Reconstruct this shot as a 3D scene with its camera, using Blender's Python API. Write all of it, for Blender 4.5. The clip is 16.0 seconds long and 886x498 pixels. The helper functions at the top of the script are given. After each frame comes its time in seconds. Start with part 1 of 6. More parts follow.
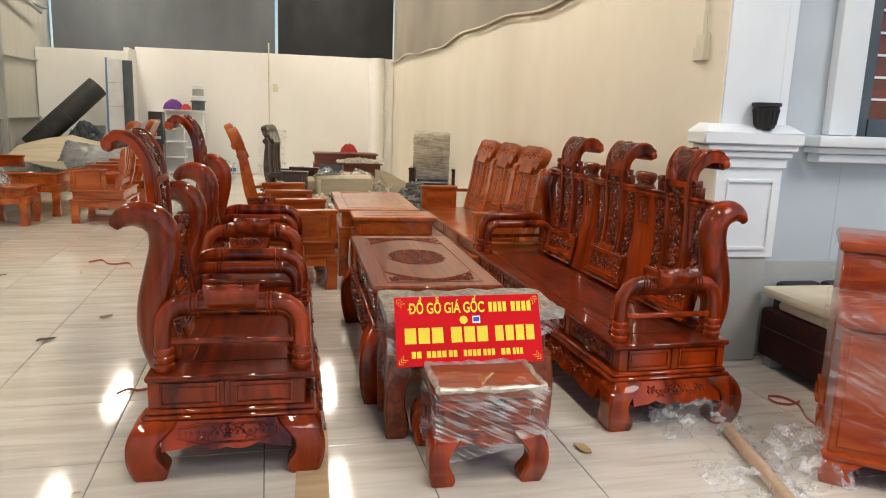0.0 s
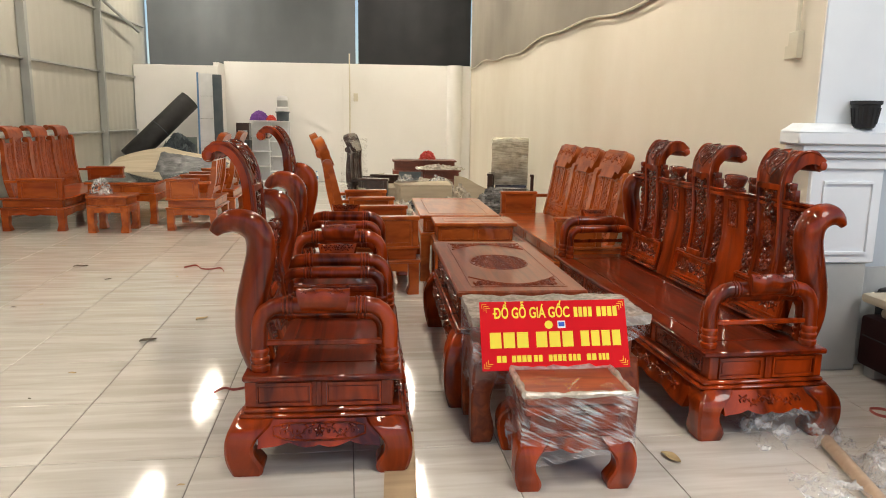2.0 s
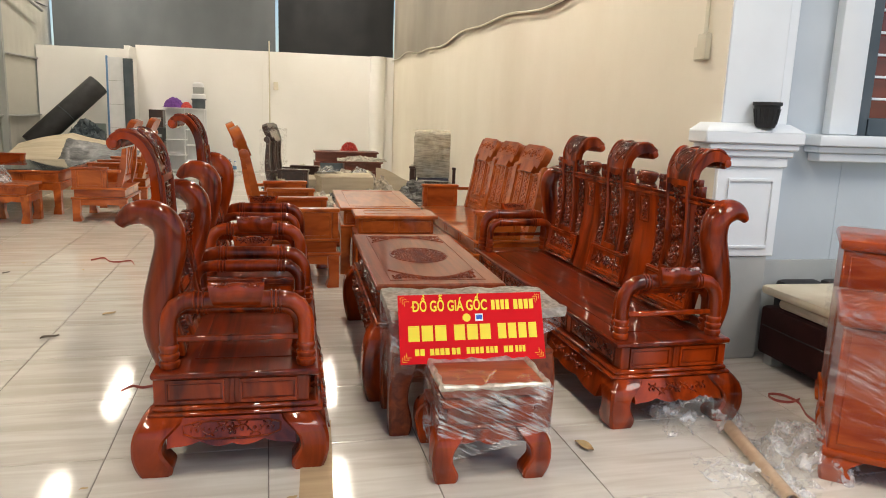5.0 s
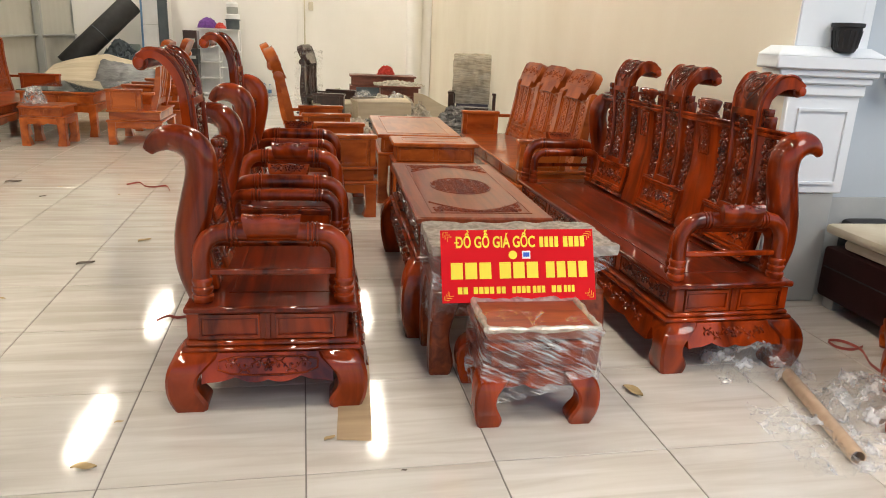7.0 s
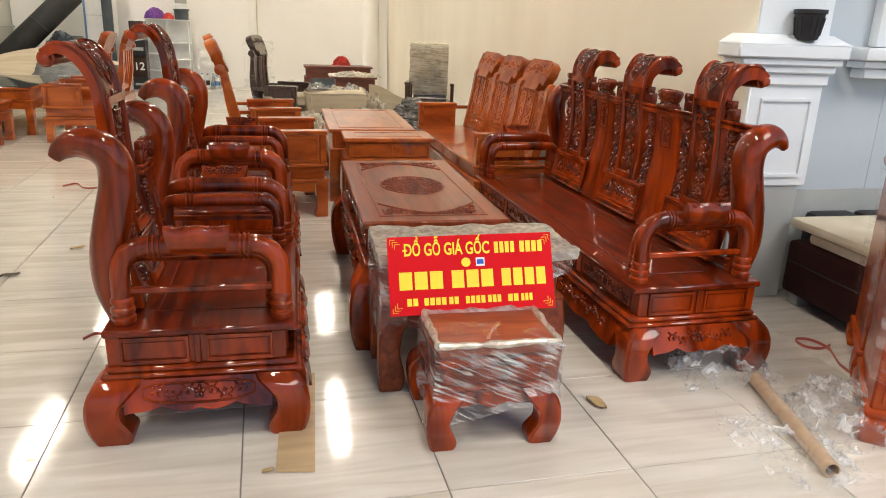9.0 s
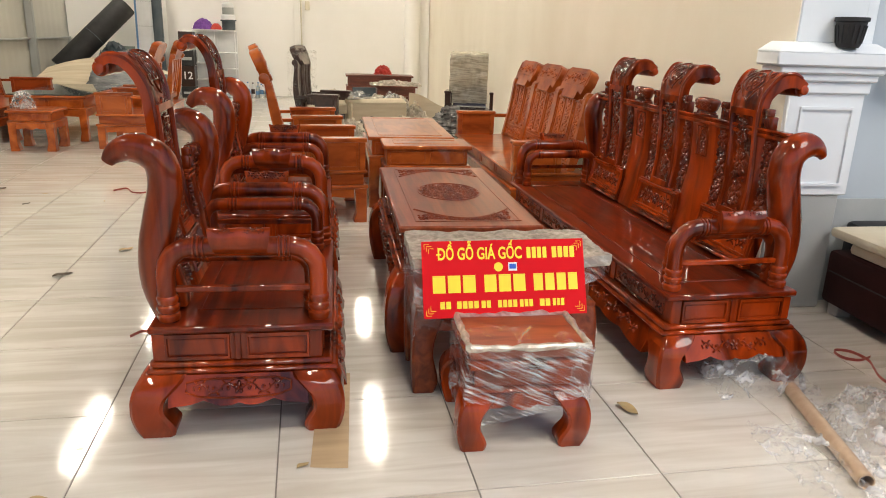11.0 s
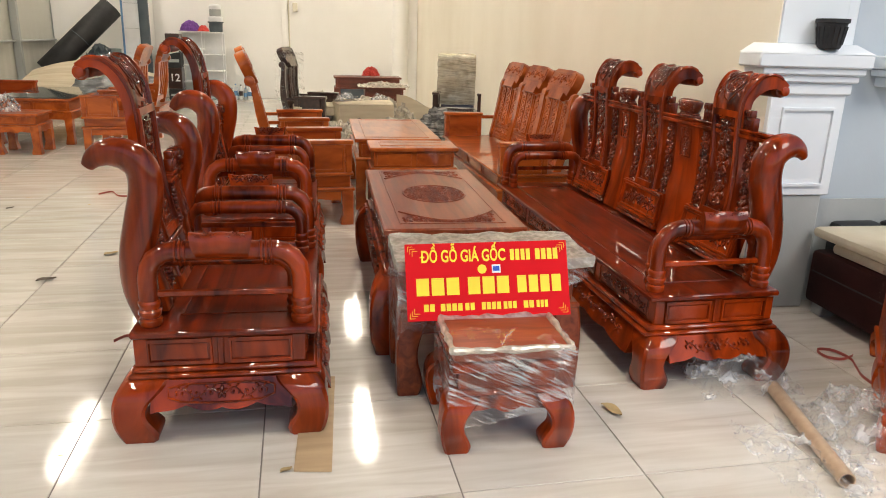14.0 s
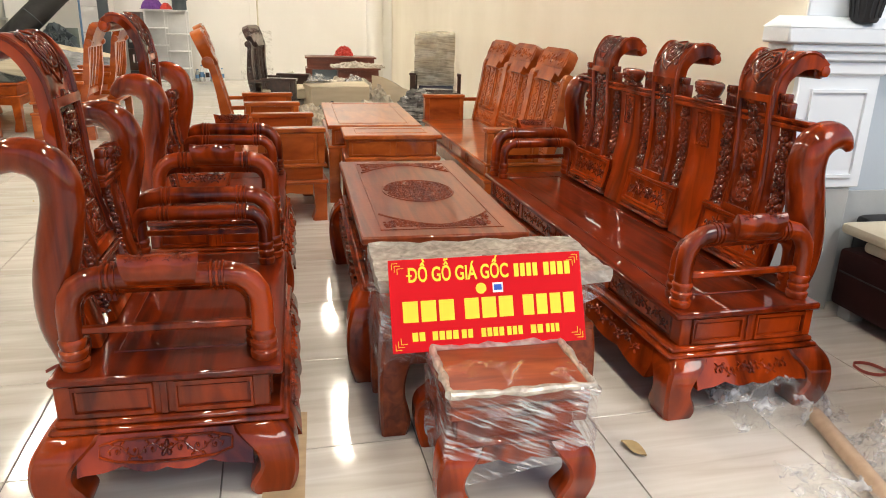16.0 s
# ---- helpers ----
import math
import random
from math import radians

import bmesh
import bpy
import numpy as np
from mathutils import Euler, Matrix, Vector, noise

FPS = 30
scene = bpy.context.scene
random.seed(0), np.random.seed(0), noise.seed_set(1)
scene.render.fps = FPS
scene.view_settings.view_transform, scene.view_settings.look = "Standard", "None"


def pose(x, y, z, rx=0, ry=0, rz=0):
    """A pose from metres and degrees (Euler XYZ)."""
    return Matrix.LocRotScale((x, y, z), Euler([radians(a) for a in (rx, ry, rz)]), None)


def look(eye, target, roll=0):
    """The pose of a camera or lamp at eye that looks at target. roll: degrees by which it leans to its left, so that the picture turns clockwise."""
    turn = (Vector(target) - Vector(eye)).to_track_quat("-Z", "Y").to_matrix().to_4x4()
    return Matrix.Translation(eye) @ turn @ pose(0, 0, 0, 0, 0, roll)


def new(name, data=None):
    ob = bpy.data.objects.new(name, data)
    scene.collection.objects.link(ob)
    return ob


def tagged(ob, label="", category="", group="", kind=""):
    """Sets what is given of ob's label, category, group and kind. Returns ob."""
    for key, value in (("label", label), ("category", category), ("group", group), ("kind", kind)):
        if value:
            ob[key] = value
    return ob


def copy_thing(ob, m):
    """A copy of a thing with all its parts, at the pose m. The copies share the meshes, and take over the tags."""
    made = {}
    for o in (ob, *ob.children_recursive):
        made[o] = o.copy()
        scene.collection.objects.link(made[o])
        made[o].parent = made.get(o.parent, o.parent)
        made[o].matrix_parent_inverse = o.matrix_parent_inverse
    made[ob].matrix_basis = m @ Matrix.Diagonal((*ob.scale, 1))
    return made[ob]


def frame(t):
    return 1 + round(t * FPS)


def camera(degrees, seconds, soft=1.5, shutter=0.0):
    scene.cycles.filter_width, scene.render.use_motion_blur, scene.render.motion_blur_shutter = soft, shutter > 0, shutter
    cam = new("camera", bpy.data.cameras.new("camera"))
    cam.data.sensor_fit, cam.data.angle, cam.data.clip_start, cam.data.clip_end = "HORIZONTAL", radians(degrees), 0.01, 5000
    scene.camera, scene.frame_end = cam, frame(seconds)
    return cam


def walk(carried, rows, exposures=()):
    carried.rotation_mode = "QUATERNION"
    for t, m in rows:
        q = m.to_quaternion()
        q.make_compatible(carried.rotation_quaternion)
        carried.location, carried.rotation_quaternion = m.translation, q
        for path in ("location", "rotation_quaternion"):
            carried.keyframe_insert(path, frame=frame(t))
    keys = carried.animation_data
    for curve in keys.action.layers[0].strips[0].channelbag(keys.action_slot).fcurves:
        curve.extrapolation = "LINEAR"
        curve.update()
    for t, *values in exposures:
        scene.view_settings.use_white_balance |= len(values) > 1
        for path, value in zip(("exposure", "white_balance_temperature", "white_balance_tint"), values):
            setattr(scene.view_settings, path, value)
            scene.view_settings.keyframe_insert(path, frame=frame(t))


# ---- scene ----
cam = camera(63.4, 16.0, soft=1.0)
PATH = [
    (0, (0.728, -2.685, 1.326), (1.127, -0.761, 0.957), 2.0),
    (0.5, (0.711, -2.687, 1.321), (1.011, -0.75, 0.923), 1.4),
    (1, (0.714, -2.684, 1.327), (1.009, -0.747, 0.928), 0.9),
    (1.5, (0.718, -2.69, 1.331), (1.06, -0.757, 0.948), 0.6),
    (2, (0.688, -2.71, 1.327), (0.878, -0.751, 0.969), 0.8),
    (2.5, (0.658, -2.724, 1.331), (0.639, -0.754, 0.986), 1.4),
    (3, (0.683, -2.725, 1.335), (0.685, -0.759, 0.972), 1.5),
    (3.5, (0.714, -2.71, 1.335), (0.977, -0.759, 0.982), 1.9),
    (4, (0.721, -2.704, 1.332), (1.137, -0.781, 0.975), 1.9),
    (6.5, (0.689, -2.655, 1.324), (1.017, -0.743, 0.839), 2.4),
    (7, (0.701, -2.521, 1.311), (1.008, -0.629, 0.738), 2.5),
    (7.5, (0.742, -2.386, 1.319), (1.075, -0.486, 0.791), 2.0),
    (8, (0.747, -2.284, 1.328), (1.157, -0.395, 0.818), 1.6),
    (8.5, (0.771, -2.294, 1.317), (1.2, -0.435, 0.715), 1.8),
    (9, (0.794, -2.324, 1.318), (1.196, -0.458, 0.721), 2.1),
    (11.5, (0.806, -2.39, 1.323), (1.095, -0.492, 0.763), 1.7),
    (12, (0.807, -2.403, 1.329), (1.1, -0.498, 0.794), 1.7),
    (12.5, (0.806, -2.413, 1.335), (1.098, -0.51, 0.795), 1.8),
    (13, (0.813, -2.4, 1.33), (1.107, -0.498, 0.786), 1.4),
    (13.5, (0.823, -2.39, 1.326), (1.143, -0.502, 0.752), 1.5),
    (14, (0.831, -2.384, 1.327), (1.151, -0.495, 0.752), 1.7),
    (14.5, (0.839, -2.375, 1.326), (1.136, -0.482, 0.754), 1.1),
    (15, (0.841, -2.292, 1.31), (1.129, -0.406, 0.713), 1.2),
    (15.5, (0.829, -2.039, 1.296), (1.117, -0.155, 0.689), 0.8),
    (16, (0.861, -1.94, 1.304), (1.243, -0.08, 0.679), 1.5),
]
EXPOSURES = [(0, 0.10), (4.2, 0.12), (6.5, 0.16), (7.5, 0.24), (9.0, 0.26), (13.0, 0.26), (15.0, 0.34), (16.0, 0.44)]
walk(cam, [(t, look(eye, target, roll)) for t, eye, target, roll in PATH], exposures=EXPOSURES)

# ---- world, sun, lamps ----
world = bpy.data.worlds.new("sky")
scene.world = world
world.use_nodes = True
wn = world.node_tree
sky = wn.nodes.new("ShaderNodeTexSky")
sky.sky_type, sky.sun_disc, sky.sun_elevation, sky.sun_rotation = "NISHITA", False, radians(48), radians(150)
wn.links.new(sky.outputs[0], wn.nodes["Background"].inputs[0])
wn.nodes["Background"].inputs[1].default_value = 0.115
sun = new("sun", bpy.data.lights.new("sun", "SUN"))
sun.data.energy, sun.data.angle, sun.data.color = 1.2, radians(25), (1.0, 0.95, 0.88)
sun.matrix_world = look((4, -8, 10), (0, 0, 0))

# ---- materials ----
def material(name, color, rough=0.5, metal=0.0, coat=0.0, vary=None, scale=(4, 4, 4), detail=6.0, bump=0.0, bump_scale=60.0, spec=0.5, warp=0.0, rand=0.0):
    """Base colour mixed with a second tone by stretched noise; fine relief on top."""
    m = bpy.data.materials.new(name)
    m.use_nodes = True
    n, l = m.node_tree.nodes, m.node_tree.links
    b = n["Principled BSDF"]
    b.inputs["Roughness"].default_value, b.inputs["Metallic"].default_value = rough, metal
    b.inputs["Coat Weight"].default_value, b.inputs["Coat Roughness"].default_value = coat, 0.045
    b.inputs["Specular IOR Level"].default_value = spec
    b.inputs["Base Color"].default_value = (*color, 1)
    tc = n.new("ShaderNodeTexCoord")
    mp = n.new("ShaderNodeMapping")
    mp.inputs["Scale"].default_value = scale
    l.new(tc.outputs["Object"], mp.inputs["Vector"])
    if rand:
        oi = n.new("ShaderNodeObjectInfo")
        mul = n.new("ShaderNodeVectorMath")
        mul.operation = "MULTIPLY"
        mul.inputs[1].default_value = (37, 53, 71)
        l.new(oi.outputs["Random"], mul.inputs[0])
        l.new(mul.outputs[0], mp.inputs["Location"])
    if vary:
        nz = n.new("ShaderNodeTexNoise")
        nz.inputs["Scale"].default_value, nz.inputs["Detail"].default_value, nz.inputs["Distortion"].default_value = 1.0, detail, warp
        l.new(mp.outputs[0], nz.inputs["Vector"])
        big = n.new("ShaderNodeTexNoise")
        big.inputs["Scale"].default_value, big.inputs["Detail"].default_value = 2.3, 3.0
        l.new(tc.outputs["Object"], big.inputs["Vector"])
        mm = n.new("ShaderNodeMath")
        mm.operation = "MULTIPLY_ADD"
        mm.inputs[1].default_value, mm.inputs[2].default_value = 0.25, -0.12
        l.new(big.outputs[0], mm.inputs[0])
        ad = n.new("ShaderNodeMath")
        ad.operation = "ADD"
        l.new(nz.outputs[0], ad.inputs[0])
        l.new(mm.outputs[0], ad.inputs[1])
        cr = n.new("ShaderNodeValToRGB")
        cr.color_ramp.elements[0].position, cr.color_ramp.elements[1].position = 0.33, 0.68
        cr.color_ramp.elements[0].color, cr.color_ramp.elements[1].color = (*color, 1), (*vary, 1)
        l.new(ad.outputs[0], cr.inputs[0])
        out = cr.outputs[0]
        if rand:
            hs = n.new("ShaderNodeHueSaturation")
            ma = n.new("ShaderNodeMath")
            ma.operation = "MULTIPLY_ADD"
            ma.inputs[1].default_value, ma.inputs[2].default_value = rand, 1 - rand / 2
            l.new(oi.outputs["Random"], ma.inputs[0])
            l.new(ma.outputs[0], hs.inputs["Value"])
            l.new(out, hs.inputs["Color"])
            out = hs.outputs[0]
        l.new(out, b.inputs["Base Color"])
    if bump:
        bn = n.new("ShaderNodeTexNoise")
        bn.inputs["Scale"].default_value, bn.inputs["Detail"].default_value = bump_scale, 4.0
        l.new(tc.outputs["Object"], bn.inputs["Vector"])
        bp = n.new("ShaderNodeBump")
        bp.inputs["Strength"].default_value, bp.inputs["Distance"].default_value = bump, 0.01
        l.new(bn.outputs[0], bp.inputs["Height"])
        l.new(bp.outputs[0], b.inputs["Normal"])
    return m


def film_material(name, tint, cover, streak=(30, 30, 3), low=0.45, high=0.75, least=0.05, gloss=0.5, tilt=(0.25, 0.38, 0.0)):
    """Thin clear plastic: see-through, with whitish creases that pass light and shine."""
    m = bpy.data.materials.new(name)
    m.use_nodes = True
    n, l = m.node_tree.nodes, m.node_tree.links
    tc, mp = n.new("ShaderNodeTexCoord"), n.new("ShaderNodeMapping")
    mp.vector_type = "TEXTURE"
    mp.inputs["Scale"].default_value = [1 / q for q in streak]
    mp.inputs["Rotation"].default_value = tilt
    l.new(tc.outputs["Object"], mp.inputs["Vector"])
    nz = n.new("ShaderNodeTexNoise")
    nz.inputs["Scale"].default_value, nz.inputs["Detail"].default_value, nz.inputs["Distortion"].default_value = 1.0, 5.0, 0.6
    l.new(mp.outputs[0], nz.inputs["Vector"])
    cr = n.new("ShaderNodeValToRGB")
    cr.color_ramp.elements[0].position, cr.color_ramp.elements[1].position = low, high
    cr.color_ramp.elements[0].color, cr.color_ramp.elements[1].color = (least, least, least, 1), (cover, cover, cover, 1)
    blot, part_of = n.new("ShaderNodeTexNoise"), n.new("ShaderNodeMath")
    blot.inputs["Scale"].default_value, blot.inputs["Detail"].default_value = 13.0, 3.0
    l.new(tc.outputs["Object"], blot.inputs["Vector"])
    part_of.operation = "MULTIPLY_ADD"
    part_of.inputs[1].default_value, part_of.inputs[2].default_value = 0.55, -0.275
    l.new(blot.outputs[0], part_of.inputs[0])
    both = n.new("ShaderNodeMath")
    both.operation = "ADD"
    l.new(nz.outputs[0], both.inputs[0])
    l.new(part_of.outputs[0], both.inputs[1])
    l.new(both.outputs[0], cr.inputs[0])
    tr, df, tl, gl = n.new("ShaderNodeBsdfTransparent"), n.new("ShaderNodeBsdfDiffuse"), n.new("ShaderNodeBsdfTranslucent"), n.new("ShaderNodeBsdfGlossy")
    bp = n.new("ShaderNodeBump")
    bp.inputs["Strength"].default_value, bp.inputs["Distance"].default_value = 0.35, 0.006
    l.new(nz.outputs[0], bp.inputs["Height"])
    for shader in (df, tl, gl):
        shader.inputs["Color"].default_value = (*tint, 1)
        l.new(bp.outputs[0], shader.inputs["Normal"])
    gl.inputs["Roughness"].default_value = 0.14
    body, skin, mix = n.new("ShaderNodeMixShader"), n.new("ShaderNodeMixShader"), n.new("ShaderNodeMixShader")
    body.inputs[0].default_value, skin.inputs[0].default_value = 0.5, gloss
    l.new(df.outputs[0], body.inputs[1])
    l.new(tl.outputs[0], body.inputs[2])
    l.new(body.outputs[0], skin.inputs[1])
    l.new(gl.outputs[0], skin.inputs[2])
    l.new(cr.outputs[0], mix.inputs[0])
    l.new(tr.outputs[0], mix.inputs[1])
    l.new(skin.outputs[0], mix.inputs[2])
    l.new(mix.outputs[0], n["Material Output"].inputs[0])
    return m


def glow(name, color, strength):
    m = material(name, color)
    b = m.node_tree.nodes["Principled BSDF"]
    b.inputs["Emission Color"].default_value, b.inputs["Emission Strength"].default_value = (*color, 1), strength
    return m


RED = material("red_lacquered_wood", (0.046, 0.0045, 0.0010), 0.35, coat=0.85, vary=(0.36, 0.042, 0.0036), scale=(7, 7, 1.5), warp=1.2, spec=0.03, bump=0.05, bump_scale=30, rand=0.28)
RED_LONG = material("red_lacquered_board", (0.050, 0.0055, 0.0015), 0.32, coat=0.75, vary=(0.19, 0.019, 0.0019), scale=(1.4, 14, 14), warp=0.9, spec=0.04, bump=0.04, bump_scale=30, rand=0.1)
# Same wood as RED; the shade on the carved backs is put into its tone.
CARVE_SHADED = material("red_carved_wood_shaded", (0.048, 0.0060, 0.0018), 0.26, coat=0.9, spec=0.05, vary=(0.20, 0.024, 0.0032), scale=(8, 8, 8), bump=0.15, bump_scale=90)
BROWN = material("brown_table_wood", (0.12, 0.019, 0.005), 0.32, coat=0.5, spec=0.2, vary=(0.25, 0.046, 0.011), scale=(26, 2, 26), warp=0.8, bump=0.04, bump_scale=40)
ORANGE = material("orange_lacquered_wood", (0.25, 0.042, 0.006), 0.3, coat=0.75, spec=0.2, vary=(0.50, 0.118, 0.018), scale=(9, 2.5, 9), warp=0.7, bump=0.05, bump_scale=35, rand=0.12)
ORANGE_CARVE = material("orange_carved_wood", (0.22, 0.038, 0.006), 0.36, coat=0.5, spec=0.2, vary=(0.46, 0.11, 0.018), scale=(9, 9, 9), bump=0.1, bump_scale=80)
CABINET = material("orange_red_veneer", (0.27, 0.030, 0.004), 0.32, coat=0.6, spec=0.06, vary=(0.42, 0.070, 0.008), scale=(4, 4, 24), warp=0.7, bump=0.04)
DARKWOOD = material("dark_stained_wood", (0.018, 0.006, 0.004), 0.3, coat=0.9, vary=(0.045, 0.014, 0.008), scale=(3, 20, 20))
TILE = material("veined_porcelain", (0.53, 0.485, 0.415), 0.080, vary=(0.67, 0.635, 0.575), scale=(1.6, 15, 4), warp=0.7, spec=0.75, rand=0.06, detail=7)
GROUT = material("dark_grout", (0.16, 0.14, 0.12), 0.8, vary=(0.22, 0.20, 0.17))
CREAM = material("cream_plaster", (0.74, 0.68, 0.56), 0.75, vary=(0.82, 0.77, 0.66), scale=(0.9, 0.9, 0.35), bump=0.05, bump_scale=25)
WHITE = material("white_plaster", (0.80, 0.79, 0.755), 0.7, vary=(0.86, 0.85, 0.825), scale=(0.8, 0.8, 0.5), bump=0.05, bump_scale=25)
TRIM = material("white_gloss_paint", (0.72, 0.76, 0.79), 0.45, vary=(0.79, 0.825, 0.85), scale=(2, 2, 2), bump=0.03)
FACADE = material("pale_blue_grey_render", (0.43, 0.485, 0.53), 0.7, vary=(0.51, 0.565, 0.61), scale=(1.2, 1.2, 1.2), bump=0.06)
SKIRT = material("grey_render", (0.34, 0.36, 0.35), 0.7, vary=(0.42, 0.43, 0.42), scale=(3, 3, 3), bump=0.06)
SHEET = material("galvanised_sheet", (0.42, 0.415, 0.365), 0.5, metal=0.1, vary=(0.48, 0.47, 0.41), scale=(0.8, 0.8, 0.4), bump=0.04)
STEEL = material("grey_painted_steel", (0.31, 0.325, 0.315), 0.5, metal=0.1, vary=(0.38, 0.395, 0.38), scale=(3, 3, 1))
CLOTH_GREY = material("grey_tarpaulin", (0.105, 0.12, 0.132), 0.7, vary=(0.14, 0.155, 0.168), scale=(1, 1, 0.4), bump=0.08, bump_scale=12)
CLOTH_BLACK = material("black_tarpaulin", (0.010, 0.011, 0.013), 0.8, vary=(0.017, 0.018, 0.021), scale=(2, 2, 2), bump=0.1)
CLOTH_BEIGE = material("taupe_tarpaulin", (0.25, 0.225, 0.185), 0.7, vary=(0.31, 0.28, 0.23), scale=(1, 1, 0.5), bump=0.08, bump_scale=12)
BLACK = material("black_plastic", (0.011, 0.011, 0.012), 0.6, vary=(0.022, 0.022, 0.023), scale=(8, 8, 8), bump=0.1)
CARD = material("brown_cardboard", (0.36, 0.25, 0.14), 0.8, vary=(0.46, 0.33, 0.19), scale=(2, 30, 30), bump=0.05)
PALECARD = material("pale_cardboard", (0.44, 0.37, 0.26), 0.8, vary=(0.55, 0.47, 0.34), scale=(2, 12, 12), bump=0.05)
FOAM = material("cream_mattress_fabric", (0.62, 0.54, 0.38), 0.85, vary=(0.72, 0.65, 0.50), scale=(5, 5, 5), bump=0.2, bump_scale=120)
MAROON = material("dark_maroon_leatherette", (0.020, 0.0050, 0.0045), 0.6, spec=0.12, vary=(0.034, 0.009, 0.008), scale=(10, 10, 10), bump=0.15, bump_scale=150)
IVORY = material("ivory_plastic", (0.62, 0.57, 0.44), 0.4, vary=(0.70, 0.66, 0.54), scale=(6, 6, 6))
WHITEPL = material("white_plastic", (0.70, 0.71, 0.72), 0.35, vary=(0.78, 0.79, 0.80), scale=(6, 6, 6))
BLUEPL = material("blue_edge_panel", (0.10, 0.22, 0.42), 0.5, vary=(0.14, 0.28, 0.48))
SLATE = material("slate_foam", (0.05, 0.07, 0.085), 0.7, vary=(0.08, 0.10, 0.115))
PURPLE = material("purple_fabric", (0.10, 0.03, 0.20), 0.8, vary=(0.16, 0.05, 0.28), scale=(12, 12, 12), bump=0.3)
REDPL = material("red_plastic", (0.50, 0.03, 0.02), 0.4, vary=(0.60, 0.05, 0.03))
SIGNRED = material("red_vinyl", (0.66, 0.006, 0.012), 0.6, vary=(0.70, 0.009, 0.014), scale=(3, 3, 3), spec=0.12)
YELLOW = material("yellow_print", (0.93, 0.72, 0.03), 0.4)
PRINTWHITE = material("white_print", (0.85, 0.85, 0.85), 0.4)
PRINTBLUE = material("blue_print", (0.02, 0.10, 0.55), 0.4)
STRAP = material("red_brown_strap", (0.30, 0.055, 0.04), 0.5, vary=(0.38, 0.08, 0.06))
LEAF = material("dry_leaf", (0.36, 0.25, 0.11), 0.7, vary=(0.50, 0.37, 0.18), scale=(20, 20, 20), bump=0.2)
DARKLEAF = material("dark_dry_leaf", (0.06, 0.045, 0.03), 0.7, vary=(0.12, 0.085, 0.05), scale=(20, 20, 20))
GLASS = material("dark_table_glass", (0.05, 0.06, 0.06), 0.04, spec=1.0)
TUBE = material("kraft_tube", (0.42, 0.29, 0.19), 0.5, vary=(0.50, 0.36, 0.24), scale=(30, 3, 30), coat=0.5)
LAMP = glow("lamp_glass", (1.0, 0.895, 0.745), 67.0)
FILM = film_material("stretch_film", (0.96, 0.96, 0.97), 0.84, (7, 7, 120), 0.485, 0.73, 0.07, 0.62, (0.25, 0.45, 0.0))
FILM_SOFT = film_material("soft_stretch_film", (0.93, 0.91, 0.90), 0.42, (6, 6, 90), 0.46, 0.74, 0.06, 0.55)
FILM_PALE = film_material("pale_stretch_film", (0.78, 0.74, 0.65), 0.88, (30, 30, 60), 0.32, 0.72, 0.45, 0.3)
FILM_BAND = film_material("banded_stretch_film", (0.74, 0.68, 0.56), 0.95, (5, 5, 70), 0.30, 0.62, 0.45, 0.25, (0.03, 0.06, 0.0))
FILM_CLEAR = film_material("clear_bag_film", (0.98, 0.985, 0.99), 0.66, (14, 14, 14), 0.48, 0.74, 0.06, 0.15)
FILM_THIN = film_material("thin_stretch_film", (0.90, 0.88, 0.85), 0.30, (8, 8, 50), 0.54, 0.74, 0.015, 0.6)
ROUGHRED = material("sanded_red_board", (0.18, 0.026, 0.008), 0.5, vary=(0.34, 0.065, 0.018), scale=(3, 20, 20), warp=1.0)
CONCRETE = material("concrete_yard", (0.30, 0.29, 0.27), 0.85, vary=(0.38, 0.37, 0.34), scale=(1, 1, 1), bump=0.2, bump_scale=20)
ROOFING = material("grey_roof_sheet", (0.17, 0.18, 0.19), 0.6, vary=(0.22, 0.23, 0.24))


